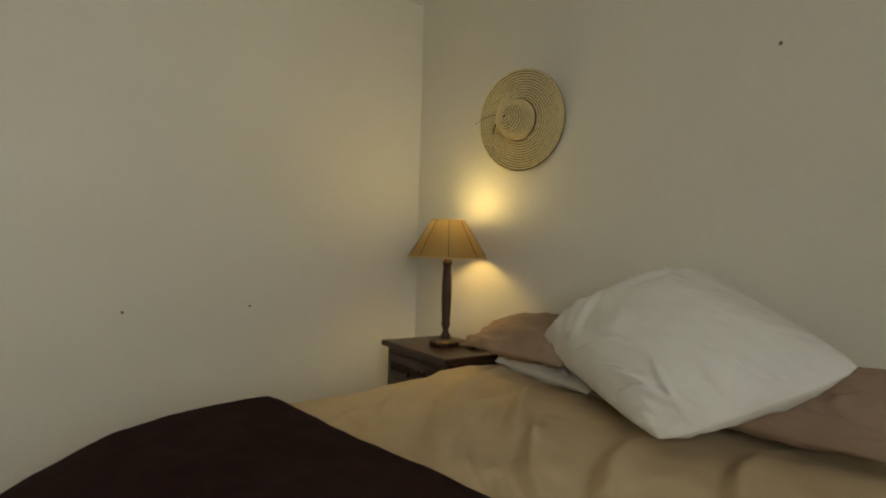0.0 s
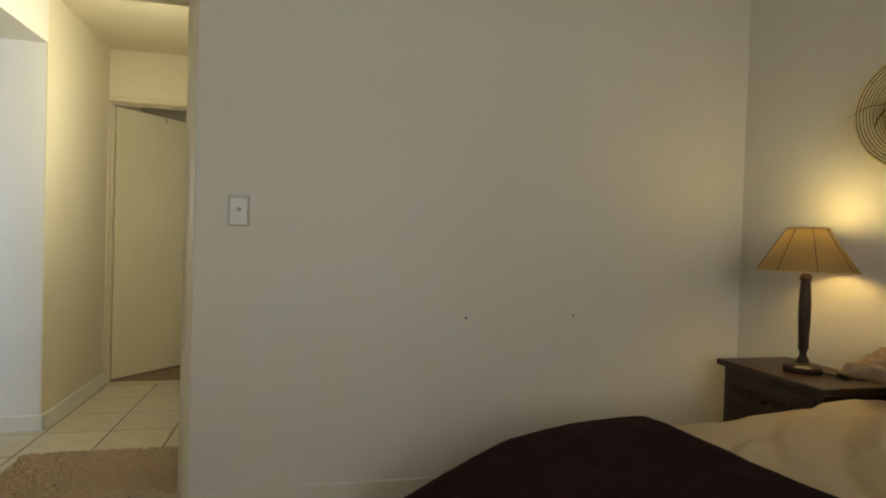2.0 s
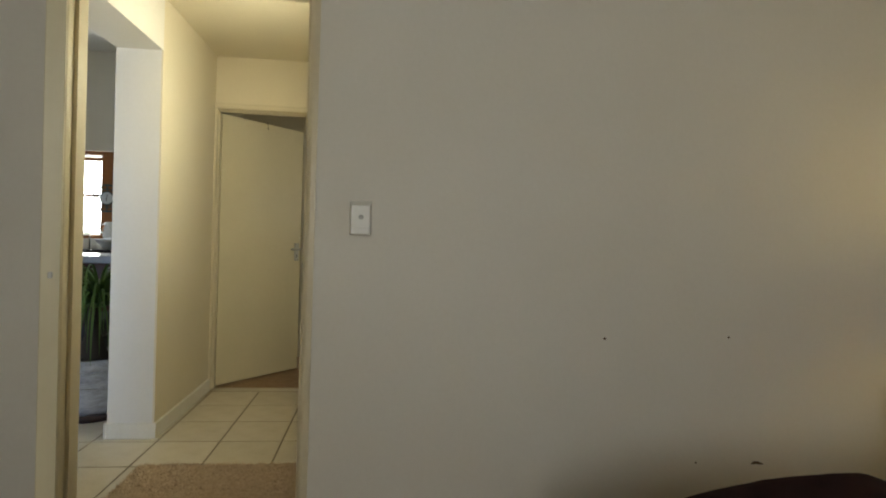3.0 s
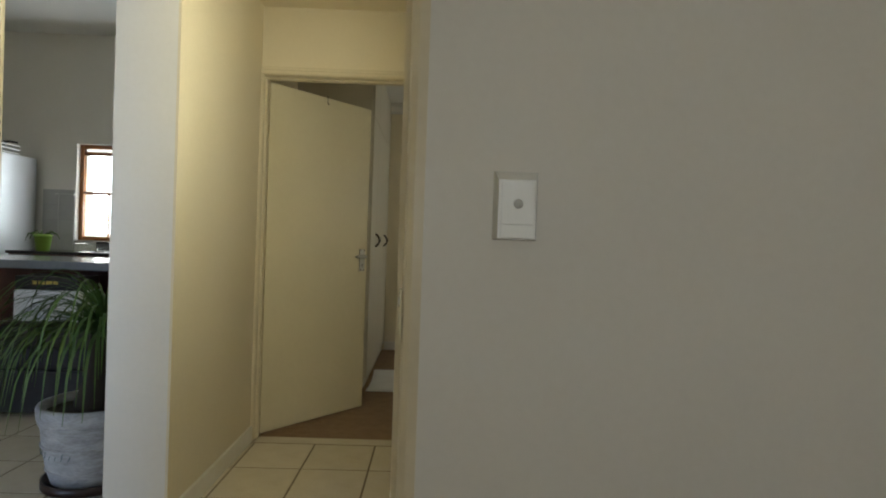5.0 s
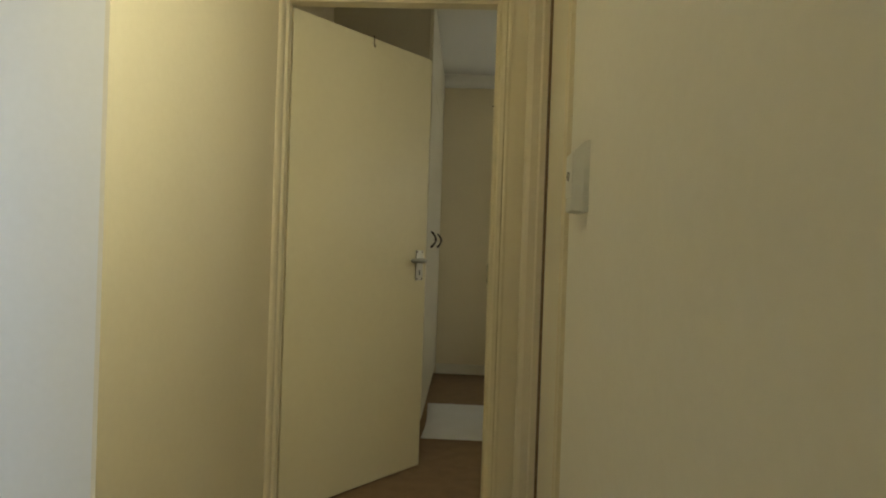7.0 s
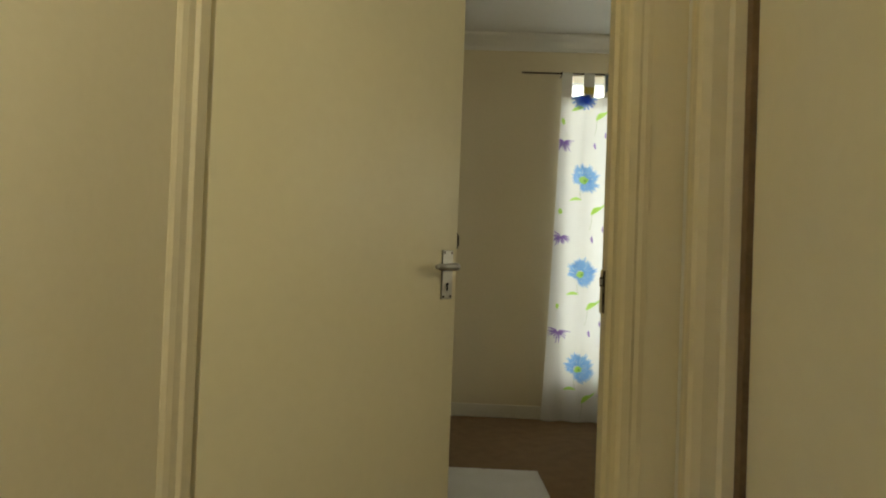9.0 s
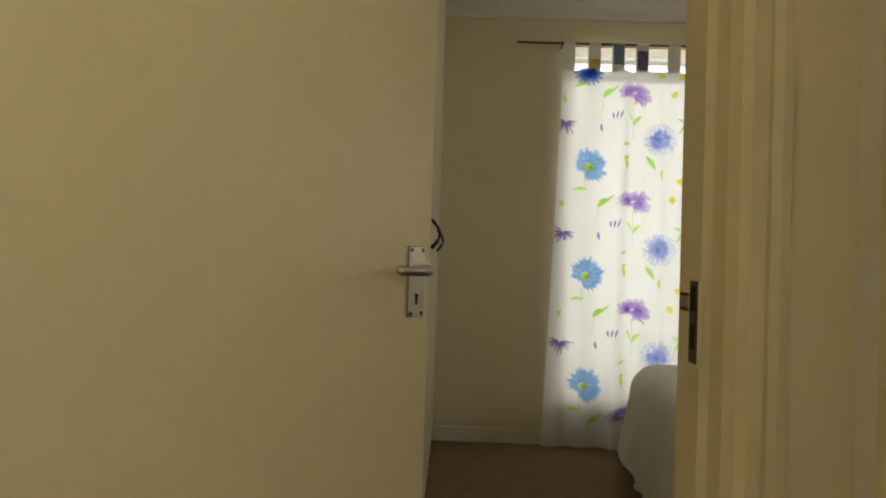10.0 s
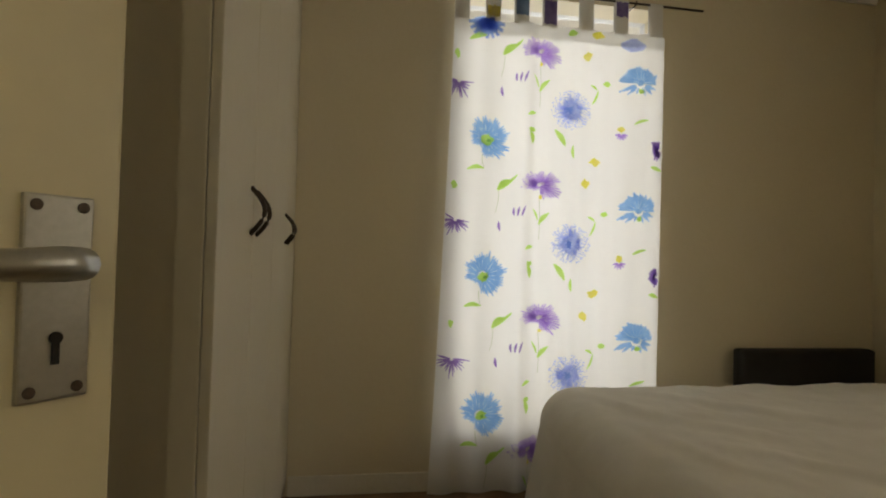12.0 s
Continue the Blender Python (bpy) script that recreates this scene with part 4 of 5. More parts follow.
class Print:
    """Flat printed shapes that lie on the curtain's folds."""

    def __init__(self, lift):
        self.bm, self.lift = bmesh.new(), lift

    def spot(self, x, z):
        lo, hi = curtain_edges(z)
        x = min(max(x, lo + 0.002), hi - 0.002)
        return self.bm.verts.new((x, curtain_y(x, z) - self.lift, z))

    def petal(self, cx, cz, ang, r0, r1, w, ragged=0.2, steps=5, drift=0.0):
        """A ragged brush stroke from r0 to r1 along ang."""
        left, right = [], []
        for i in range(steps + 1):
            f = i / steps
            r = r0 + (r1 - r0) * f
            ww = w * (0.35 + 0.65 * math.sin(min(1, f * 1.15 + 0.05) * math.pi) ** 0.7) * (1 + ragged * rng.uniform(-1, 1)) / 2
            a = ang + drift * f
            x, z = cx + r * math.cos(a), cz + r * math.sin(a)
            left.append(self.spot(x - ww * math.sin(a), z + ww * math.cos(a)))
            right.append(self.spot(x + ww * math.sin(a), z - ww * math.cos(a)))
        for i in range(steps):
            self.bm.faces.new((left[i], left[i + 1], right[i + 1], right[i]))

    def blot(self, cx, cz, rx, rz, n=14, ragged=0.25):
        rings = []
        for k in (0.0, 0.55, 1.0):
            if k == 0:
                rings.append([self.spot(cx, cz)])
            else:
                rings.append([self.spot(cx + rx * k * math.cos(2 * math.pi * i / n) * (1 + ragged * rng.uniform(-1, 1) * (k == 1)), cz + rz * k * math.sin(2 * math.pi * i / n) * (1 + ragged * rng.uniform(-1, 1) * (k == 1))) for i in range(n)])
        for i in range(n):
            j = (i + 1) % n
            self.bm.faces.new((rings[0][0], rings[1][i], rings[1][j]))
            self.bm.faces.new((rings[1][i], rings[2][i], rings[2][j], rings[1][j]))

    def star(self, cx, cz, radius, r0=0.0, n=60, squash=1.0):
        """A ragged rosette between r0 and radius(angle)."""
        rings = []
        for k in (0.0, 0.5, 1.0):
            ring = []
            for i in range(n):
                a = 2 * math.pi * i / n
                r = r0 + (radius(a, i) - r0) * k
                ring.append(self.spot(cx + r * math.cos(a), cz + r * math.sin(a) * squash))
            rings.append(ring)
        for p, q in zip(rings, rings[1:]):
            for i in range(n):
                j = (i + 1) % n
                self.bm.faces.new((p[i], q[i], q[j], p[j]))

    def stroke(self, x0, z0, x1, z1, w, bend=0.0, steps=7, taper=True):
        pts = []
        for i in range(steps + 1):
            f = i / steps
            b = bend * math.sin(f * math.pi)
            dx, dz = x1 - x0, z1 - z0
            l = math.hypot(dx, dz)
            pts.append((x0 + dx * f - dz / l * b, z0 + dz * f + dx / l * b, dx / l, dz / l, w / 2 * (math.sin(math.pi * (0.08 + 0.86 * f)) if taper else 1)))
        a = [self.spot(x - dz * ww, z + dx * ww) for x, z, dx, dz, ww in pts]
        b = [self.spot(x + dz * ww, z - dx * ww) for x, z, dx, dz, ww in pts]
        for i in range(steps):
            self.bm.faces.new((a[i], a[i + 1], b[i + 1], b[i]))

    def done(self, material, label):
        return tagged(part("printed_motif", self.bm, material, CUR, label), kind="stuff")


def leaf_pair(x, z, s=1.0):
    p = Print(0.0035)
    p.stroke(x, z, x + 0.045 * s, z + 0.055 * s, 0.020 * s, 0.006)
    p.stroke(x - 0.005, z + 0.02, x - 0.030 * s, z + 0.075 * s, 0.010 * s, -0.004)
    p.done(GREEN, "green printed leaves")
    q = Print(0.0030)
    q.stroke(x, z + 0.12, x + 0.002, z - 0.07, 0.0022, 0.004, taper=False)
    q.done(STEMINK, "thin printed stem")


REPEAT = 0.622
for z in (1.606, 0.984, 0.360):
    p = Print(0.0030)
    reach = lambda a: 0.085 + 0.014 * math.sin(a + 0.9) + 0.012 * max(0, math.cos(a + 0.9)) ** 3 - 0.030 * max(0, math.cos(a - 4.05)) ** 6
    tips = [rng.uniform(0.84, 1.16) for _ in range(52)]
    p.star(1.307, z, lambda a, i: reach(a) * tips[i // 3] * (0.86 if i % 3 == 0 else 1.05), 0.022, 156)
    p.done(BLUE, "blue printed flower with a ragged edge")
    p = Print(0.0038)
    for k in range(20):
        a = 2 * math.pi * k / 20 + rng.uniform(-0.12, 0.12)
        p.petal(1.307, z, a, rng.uniform(0.028, 0.045), reach(a) * rng.uniform(0.6, 0.95), rng.uniform(0.002, 0.006), 0.4, 4, rng.uniform(-0.1, 0.1))
    p.done(PALEBLUE, "brush strokes on the blue flower")
    p = Print(0.0052)
    p.blot(1.312, z - 0.004, 0.027, 0.021, 14, 0.35)
    p.done(GREEN, "lime printed flower centre")
    p = Print(0.0058)
    p.blot(1.318, z - 0.006, 0.009, 0.008, 9, 0.5)
    p.done(LEAFINK, "dark green eye of the flower")
    p = Print(0.0035)
    p.stroke(1.225, z - 0.140, 1.300, z - 0.135, 0.020, 0.010)
    p.done(GREEN, "green printed leaf")
    p = Print(0.0030)
    p.stroke(1.300, z - 0.135, 1.290, z - 0.07, 0.003, 0.004, taper=False)
    p.done(STEMINK, "thin printed stem")
for z in (1.851, 1.222, 0.597):
    p = Print(0.0032)
    for k in range(15):
        a = radians(-150 + k * 20 + rng.uniform(-6, 6)) if k < 8 else radians(rng.uniform(150, 205))
        a = radians(178 + k * 13.5 + rng.uniform(-5, 5)) if k < 14 else a
        p.petal(1.175, z + 0.012, a, 0.008, 0.074 + rng.uniform(-0.026, 0.014), 0.0085, 0.25, 4)
    p.done(VIOLET, "violet printed spider flower")
for z in (1.931, 1.320, 0.707):
    p = Print(0.0030)
    tips = [rng.uniform(0.90, 1.12) for _ in range(40)]
    lobes = lambda a: 0.084 + 0.010 * abs(math.sin(2.5 * a)) if math.sin(a) > -0.05 else 0.016
    p.star(2.056, z - 0.012, lambda a, i: lobes(a) * tips[i // 3] * (0.93 if i % 3 == 0 else 1.02), 0.0005, 120, 0.86)
    p.done(BLUE, "blue printed poppy")
    p = Print(0.0034)
    for a, r, w in ((203, 0.112, 0.022), (222, 0.080, 0.016), (-14, 0.086, 0.020), (-36, 0.076, 0.018), (-66, 0.060, 0.014), (-112, 0.052, 0.012)):
        p.petal(2.056, z - 0.014, radians(a), 0.024, r, w, 0.3, 6)
    p.done(BLUE, "blue lower petals of the poppy")
    p = Print(0.0046)
    for k in range(9):
        p.petal(2.056, z - 0.012, radians(14 + 19 * k + rng.uniform(-6, 6)), 0.012, rng.uniform(0.045, 0.07), 0.0030, 0.4, 3)
    p.done(PALEBLUE, "veins of the poppy")
    p = Print(0.0045)
    p.blot(2.060, z - 0.050, 0.014, 0.012, 9, 0.3)
    p.done(PALEGREEN, "pale green printed spot")
for x, z in ((1.560, 2.031), (1.570, 1.412), (1.580, 0.797), (1.540, 0.196)):
    p = Print(0.0032)
    span = lambda a: 0.060 + 0.036 * abs(math.cos(a)) ** 1.5 - (0.036 if math.sin(a) < -0.45 and math.cos(a) < 0.1 else 0.0) + 0.022 * max(0, math.cos(a + 0.75)) ** 8
    tips = [rng.uniform(0.80, 1.14) for _ in range(46)]
    p.star(x, z, lambda a, i: span(a) * tips[i // 4] * (0.50, 0.92, 1.0, 0.90)[i % 4], 0.010, 184, 0.94)
    p.done(PURPLE, "purple printed dahlia")
    p = Print(0.0040)
    for k in range(26):
        a = 2 * math.pi * k / 26 + rng.uniform(-0.1, 0.1)
        p.petal(x, z, a, 0.014, span(a) * rng.uniform(0.40, 0.66), 0.0030, 0.2, 3)
    p.done(PALEPURPLE, "inner petals of the dahlia")
    p = Print(0.0048)
    p.blot(x + 0.006, z + 0.004, 0.014, 0.007, 8, 0.4)
    p.done(CURTAIN, "white gap in the print")
    leaf_pair(x + 0.0, z - 0.185)
    p = Print(0.0046)
    p.blot(x + 0.004, z - 0.058, 0.007, 0.010, 8, 0.4)
    p.done(YELLOW, "yellow printed speck")
for x, z in ((1.713, 1.766), (1.721, 1.142), (1.726, 0.534)):
    p = Print(0.0030)
    p.star(x, z, lambda a, i: 0.048 + rng.uniform(-0.012, 0.012), 0.0005, 56, 0.95)
    for k in range(90):
        a = rng.uniform(0, 6.283)
        p.petal(x, z, a, 0.030, rng.uniform(0.055, 0.082), 0.0040, 0.4, 3)
    for k in range(210):
        a, r = rng.uniform(0, 6.283), 0.098 * rng.uniform(0.35, 1.0) ** 0.5
        d = rng.uniform(0.0022, 0.0046)
        p.blot(x + r * math.cos(a), z + r * math.sin(a) * 0.94, d, d * 0.8, 6, 0.5)
    p.done(LILAC, "lilac-blue printed thistle head")
    p = Print(0.0046)
    p.star(x - 0.010, z - 0.002, lambda a, i: rng.uniform(0.008, 0.030), 0.0005, 28, 0.9)
    for k in range(60):
        a, r = rng.uniform(0, 6.283), rng.uniform(0.02, 0.088)
        p.petal(x, z, a, r, r + 0.012, 0.0026, 0.4, 2)
    p.done(DEEPBLUE, "darker printed flower centre")
    p = Print(0.0035)
    p.stroke(x - 0.078, z - 0.095, x - 0.028, z - 0.170, 0.026, 0.006)
    p.done(GREEN, "green printed leaf")
for z in (1.607, 0.997):
    p = Print(0.0030)
    for k in range(12):
        p.petal(2.166, z, radians(90 + k * 17), 0.004, 0.050 + rng.uniform(-0.015, 0.01), 0.018, 0.4, 4)
    p.done(VIOLET, "dark violet printed flower cut by the curtain's edge")
    p = Print(0.0035)
    p.stroke(2.120, z - 0.085, 2.182, z - 0.100, 0.020, 0.004)
    p.done(GREEN, "green printed leaf")
for z in (2.132, 1.531, 0.911):
    p = Print(0.0032)
    p.blot(1.838, z, 0.032, 0.018, 11, 0.4)
    p.blot(1.792, z - 0.105, 0.019, 0.020, 10, 0.4)
    p.done(YELLOW, "yellow printed blots")
for z in (1.679, 1.066):
    p = Print(0.0032)
    for a in (-160, -130, -100, -70, -40, -15):
        p.petal(1.968, z - 0.005, radians(a), 0.006, 0.034, 0.010, 0.2, 3)
    p.done(PURPLE, "small purple printed flower")
    p = Print(0.0046)
    p.blot(1.966, z + 0.014, 0.018, 0.016, 9, 0.3)
    p.done(YELLOW, "yellow printed bud")
for x, z in ((1.405, 1.404), (1.394, 0.775), (1.378, 0.164), (1.418, 2.03)):
    p = Print(0.0034)
    p.stroke(x - 0.036, z - 0.026, x + 0.030, z + 0.020, 0.034, 0.008)
    p.stroke(x + 0.005, z + 0.008, x + 0.052, z + 0.046, 0.012, -0.004)
    p.done(GREEN, "green printed leaf spray")
    p = Print(0.0030)
    p.stroke(x - 0.03, z - 0.02, x - 0.045, z - 0.13, 0.0025, 0.006, taper=False)
    p.done(STEMINK, "thin printed stem")
for z in (1.90, 1.28, 0.66):
    p = Print(0.0032)
    p.stroke(1.515, z - 0.24, 1.530, z - 0.30, 0.024, 0.006)
    p.stroke(1.500, z - 0.17, 1.545, z - 0.155, 0.018, 0.004)
    p.blot(1.527, z - 0.235, 0.016, 0.013, 8, 0.4)
    p.stroke(1.850, z - 0.03, 1.815, z - 0.10, 0.013, 0.004)
    p.stroke(1.805, z - 0.01, 1.845, z - 0.03, 0.012, 0.004)
    p.stroke(2.03, z - 0.18, 2.10, z - 0.155, 0.014, 0.005)
    p.done(PALEGREEN, "pale yellow-green printed sprigs")
    p = Print(0.0034)
    for dx, dz in ((0, 0), (0.018, 0.006), (-0.016, -0.004)):
        p.stroke(1.462 + dx, z - 0.02, 1.470 + dx * 1.6, z + 0.024 + dz, 0.010, 0.002)
    p.stroke(1.385, z - 0.09, 1.378, z - 0.045, 0.014, 0.003)
    p.done(VIOLET, "tiny violet printed buds")
    p = Print(0.0034)
    p.blot(1.895, z + 0.005, 0.016, 0.011, 9, 0.4)
    p.blot(1.165, z + 0.11 if z + 0.11 < 2 else 1.99, 0.014, 0.020, 9, 0.4)
    p.stroke(1.725, z - 0.36, 1.722, z - 0.30, 0.016, 0.004)
    p.done(GREEN, "green printed dots")
p = Print(0.0032)
for k in range(9):
    p.petal(1.300, 2.150, radians(185 + k * 21), 0.0, 0.085, 0.036, 0.3, 5)
p.done(DEEPBLUE, "blue printed flower cut by the top hem")
p = Print(0.0032)
p.stroke(1.222, 2.062, 1.300, 2.080, 0.026, 0.008)
p.stroke(1.690, 2.118, 1.735, 2.132, 0.030, 0.004)
p.done(GREEN, "green printed leaves by the top hem")
p = Print(0.0032)
p.blot(2.02, 2.10, 0.055, 0.030, 14, 0.35)
p.done(LILAC, "pale lilac printed patch at the top hem")

ROD = thing("curtain_rod", pose(0, 0, 0), "thin brass-coloured curtain rod above the window", "curtain rod")
part("rod", tube([(0.883, 4.950, 2.308), (2.385, 4.950, 2.306)], 0.0055, 10), BRONZE, ROD, "", True)
for x in (1.145, 2.03):
    part("bracket", tube([(x, 5.019, 2.300), (x, 4.96, 2.298), (x, 4.945, 2.302), (x, 4.941, 2.316)], 0.004, 8), BRONZE, ROD, "", True)


def cupboard():
    c = thing("built_in_cupboard", pose(0, 0, 0), "cream built-in bedroom cupboard with bow handles", "cupboard")
    part("carcass", box(-0.128, 0.450, 3.42, 5.018, 0.0, 2.565, 0.002), CUPBOARD, c)
    ys = (3.422, 3.818, 4.216, 4.616, 5.016)
    for k, (a, b) in enumerate(zip(ys, ys[1:])):
        d = part("door", box(0.4515, 0.470, a + 0.002, b - 0.002, 0.075, 2.10, 0.002), CUPBOARD, c)
        yh = b - 0.045 if k % 2 == 0 else a + 0.045
        arc = [(0.470 + 0.032 * math.sin(math.pi * i / 10), yh, 1.092 + 0.108 * (i / 10)) for i in range(11)]
        part("handle", tube(arc, 0.0055, 8), BRONZE, d, "dark bronze bow handle", True)
        part("top_door", box(0.4515, 0.470, a + 0.002, b - 0.002, 2.106, 2.560, 0.002), CUPBOARD, c)
    return c


cupboard()

B2 = thing("bed", pose(0, 0, 0), "double bed covered with a white bedspread hanging to the floor", "bed")
part("base", box(1.62, 3.42, 3.16, 4.54, 0.06, 0.28, 0.02), DARKWOOD, B2)
part("mattress", box(1.58, 3.43, 3.12, 4.58, 0.28, 0.50, 0.05, 4), WHITECLOTH, B2)
for lx in (1.72, 3.32):
    for ly in (3.26, 4.44):
        part("leg", turned([(0.022, 0.0), (0.03, 0.06)], 12), DARKWOOD, B2, at=pose(lx, ly, 0))
SPREAD_FOLDS = [(1.62, 4.40, 1.95, 3.90, 0.010, 0.040), (1.80, 4.55, 2.30, 4.10, 0.008, 0.035), (2.05, 4.20, 2.75, 3.95, 0.010, 0.030), (2.30, 3.80, 2.95, 3.70, 0.010, 0.028),
                (1.75, 3.80, 2.25, 3.45, 0.010, 0.032), (2.40, 4.35, 3.10, 4.25, 0.008, 0.030), (2.10, 3.50, 2.80, 3.42, 0.010, 0.026), (1.60, 4.05, 1.72, 3.55, 0.008, 0.030)]
SPR = tagged(part("bedspread", draped(1.46, 3.44, 3.02, 4.70, 0.560, 0.52, 0.14, 200, 170, flare=0.16, folds=SPREAD_FOLDS, amp=0.014, freq=3.2, seed=21.0, crease=0.006, skew=0.10, fold=0.012, raw=(None, 0.0, None, 0.40)), SPREAD, None, "", True),
       "white cotton bedspread draped over the bed to the floor", "bedspread")
hem_along(SPR, 0, 171, 1, SPREAD)
HB = thing("black_case", pose(2.985, 4.955, 0.0), "black vinyl case standing upright between bed and wall", "case")
part("shell", box(-0.375, 0.375, -0.045, 0.045, 0.02, 0.655, 0.022, 4), LEATHER, HB)
part("seam", box(-0.376, 0.376, -0.003, 0.003, 0.03, 0.6555, 0.002), BLACK, HB)
for x in (-0.3, 0.3):
    part("foot", box(x - 0.02, x + 0.02, -0.03, 0.03, 0.0, 0.021, 0.004), BLACK, HB)


def mat_top(u, v):
    e = min(1, 12 * min(u, 1 - u, v, 1 - v))
    return 0.48 + 0.47 * u + 0.01 * math.sin(v * 4), 3.31 + 0.74 * v, 0.003 + 0.010 * e ** 0.5 + 0.002 * fbm(u * 20, v * 30)


tagged(part("bath_mat", grid(mat_top, 40, 50), WHITECLOTH, None, "", True), "white cotton mat lying on the carpet by the cupboard", "mat")


# ---- kitchen and living side ----
def island():
    k = thing("kitchen_island", pose(0, 0, 0), "dark mahogany kitchen counter base", "kitchen counter")
    part("body", box(-3.2, -1.0, 3.75, 4.25, 0.08, 0.830, 0.004), REDWOOD, k)
    part("plinth", box(-3.15, -1.05, 3.80, 4.20, 0.0, 0.08), BLACK, k)
    for i in range(5):
        part("panel", box(-3.17 + i * 0.435, -2.765 + i * 0.435, 3.738, 3.7495, 0.12, 0.82, 0.003), REDWOOD, k)
    return k


island()
tagged(part("island_worktop", box(-3.3, -0.92, 3.45, 4.32, 0.832, 0.898, 0.010), ISLANDTOP, None), "polished grey worktop on the kitchen island", "worktop")
K2 = thing("kitchen_cabinet", pose(0, 0, 0), "dark wood cabinets under the kitchen window", "kitchen cabinet")
part("body", box(-3.96, -0.30, 5.72, 6.29, 0.08, 0.848, 0.003), REDWOOD, K2)
part("plinth", box(-3.96, -0.30, 5.78, 6.29, 0.0, 0.08), BLACK, K2)
tagged(part("kitchen_worktop", box(-3.97, -0.29, 5.68, 6.295, 0.850, 0.888, 0.006), COUNTER, None), "dark worktop under the kitchen window", "worktop")
T1 = thing("tap", pose(-2.75, 6.20, 0.888), "slim chrome kitchen tap", "tap")
part("spout", tube([(0, 0, 0), (0, 0, 0.16), (0, -0.03, 0.20), (0, -0.10, 0.20), (0, -0.13, 0.17)], 0.010, 10), STEEL, T1, "", True)

FR = thing("fridge", pose(-4.37, 5.92, 0), "tall silver fridge beside the window", "fridge")
part("body", box(-0.36, 0.345, -0.26, 0.34, 0.02, 2.015, 0.012), FRIDGE, FR)
part("door", box(-0.36, 0.345, -0.325, -0.265, 0.70, 2.015, 0.02, 3), FRIDGE, FR)
part("freezer_door", box(-0.36, 0.345, -0.325, -0.265, 0.05, 0.69, 0.02, 3), FRIDGE, FR)
part("handle", tube([(-0.31, -0.33, 0.95), (-0.31, -0.36, 0.97), (-0.31, -0.36, 1.45), (-0.31, -0.33, 1.47)], 0.010, 8), STEEL, FR, "", True)
for x in (-0.3, 0.28):
    part("foot", box(x - 0.02, x + 0.02, -0.2, 0.3, 0.0, 0.021), BLACK, FR)
BK = thing("basket", pose(-4.27, 5.78, 2.015), "white wire basket on top of the fridge", "basket")
for i in range(19):
    a = -0.26 + i * 0.0289
    part("wire", tube([(a, -0.14, 0.0), (a * 1.05, -0.165, 0.095)], 0.006, 5), WHITEPAINT, BK)
for z, y in ((0.006, -0.14), (0.05, -0.153), (0.095, -0.165)):
    part("rim", tube([(-0.28, y, z), (0.28, y, z), (0.28, 0.12, z), (-0.28, 0.12, z), (-0.28, y, z)], 0.006, 6), WHITEPAINT, BK)
PN = thing("frying_pan", pose(-4.25, 5.76, 2.117), "black frying pan lying across the basket", "pan")
part("pan", turned([(0.15, 0.0), (0.19, 0.035), (0.185, 0.035), (0.145, 0.006)], 32), BLACK, PN, "", True)
part("handle", tube([(0.18, 0, 0.028), (0.26, -0.02, 0.030), (0.37, -0.05, 0.012)], 0.010, 8), BLACK, PN, "", True)
LP = thing("pot_plant", pose(-3.66, 5.86, 0.888), "small succulent in a lime green plastic pot on the worktop", "pot plant")
part("pot", turned([(0.068, 0.0), (0.092, 0.165), (0.100, 0.165), (0.100, 0.195), (0.090, 0.195), (0.085, 0.15)], 28), LIME, LP, "", True)
part("soil", turned([(0.088, 0.165), (0.086, 0.175)], 20), SOIL, LP)
for i in range(9):
    a = i * 0.7
    part("leaf", tube([(0.03 * math.cos(a), 0.03 * math.sin(a), 0.17), (0.09 * math.cos(a), 0.05 * math.sin(a), 0.22 + 0.02 * math.sin(i * 2)), (0.16 * math.cos(a), 0.08 * math.sin(a), 0.20), (0.20 * math.cos(a), 0.09 * math.sin(a), 0.14 + 0.03 * math.sin(i))], [0.006, 0.008, 0.007, 0.003], 5), LEAFGREEN, LP, "", True)
DR = thing("dish_rack", pose(-3.05, 5.92, 0.888), "wire dish rack on the worktop", "dish rack")
for z, s in ((0.012, 0.8), (0.095, 1.0)):
    part("rail", tube([(-0.20 * s, -0.13 * s, z), (0.20 * s, -0.13 * s, z), (0.20 * s, 0.13 * s, z), (-0.20 * s, 0.13 * s, z), (-0.20 * s, -0.13 * s, z)], 0.004, 6), STEEL, DR)
for i in range(13):
    a = -0.19 + i * 0.0317
    part("wire", tube([(a, -0.13, 0.095), (a * 0.8, -0.104, 0.0), (a * 0.8, 0.104, 0.0), (a, 0.13, 0.095)], 0.003, 5), STEEL, DR)
for i in range(4):
    g = turned([(0.028, 0), (0.034, 0.12), (0.032, 0.12), (0.026, 0.004)], 18)
    o = part("drinking_glass", g, GLASS, None, "", True)
    o.matrix_world = pose(-3.02 + 0.075 * (i % 2), 5.90 + 0.08 * (i // 2), 0.895)
    tagged(o, "clear drinking glass standing in the dish rack", "glass", "glasses in the rack")
TR = thing("towel_rail", pose(-3.76, 6.288, 1.585), "thin towel rail on the kitchen wall tiles", "towel rail")
part("bar", tube([(-0.02, -0.04, 0), (0.20, -0.04, 0)], 0.006, 8), STEEL, TR)
for x in (-0.02, 0.20):
    part("post", tube([(x, -0.002, 0), (x, -0.05, 0)], 0.012, 10), STEEL, TR)
JG = thing("jug", pose(-2.36, 5.90, 1.02), "white enamel jug standing in a bowl", "jug")
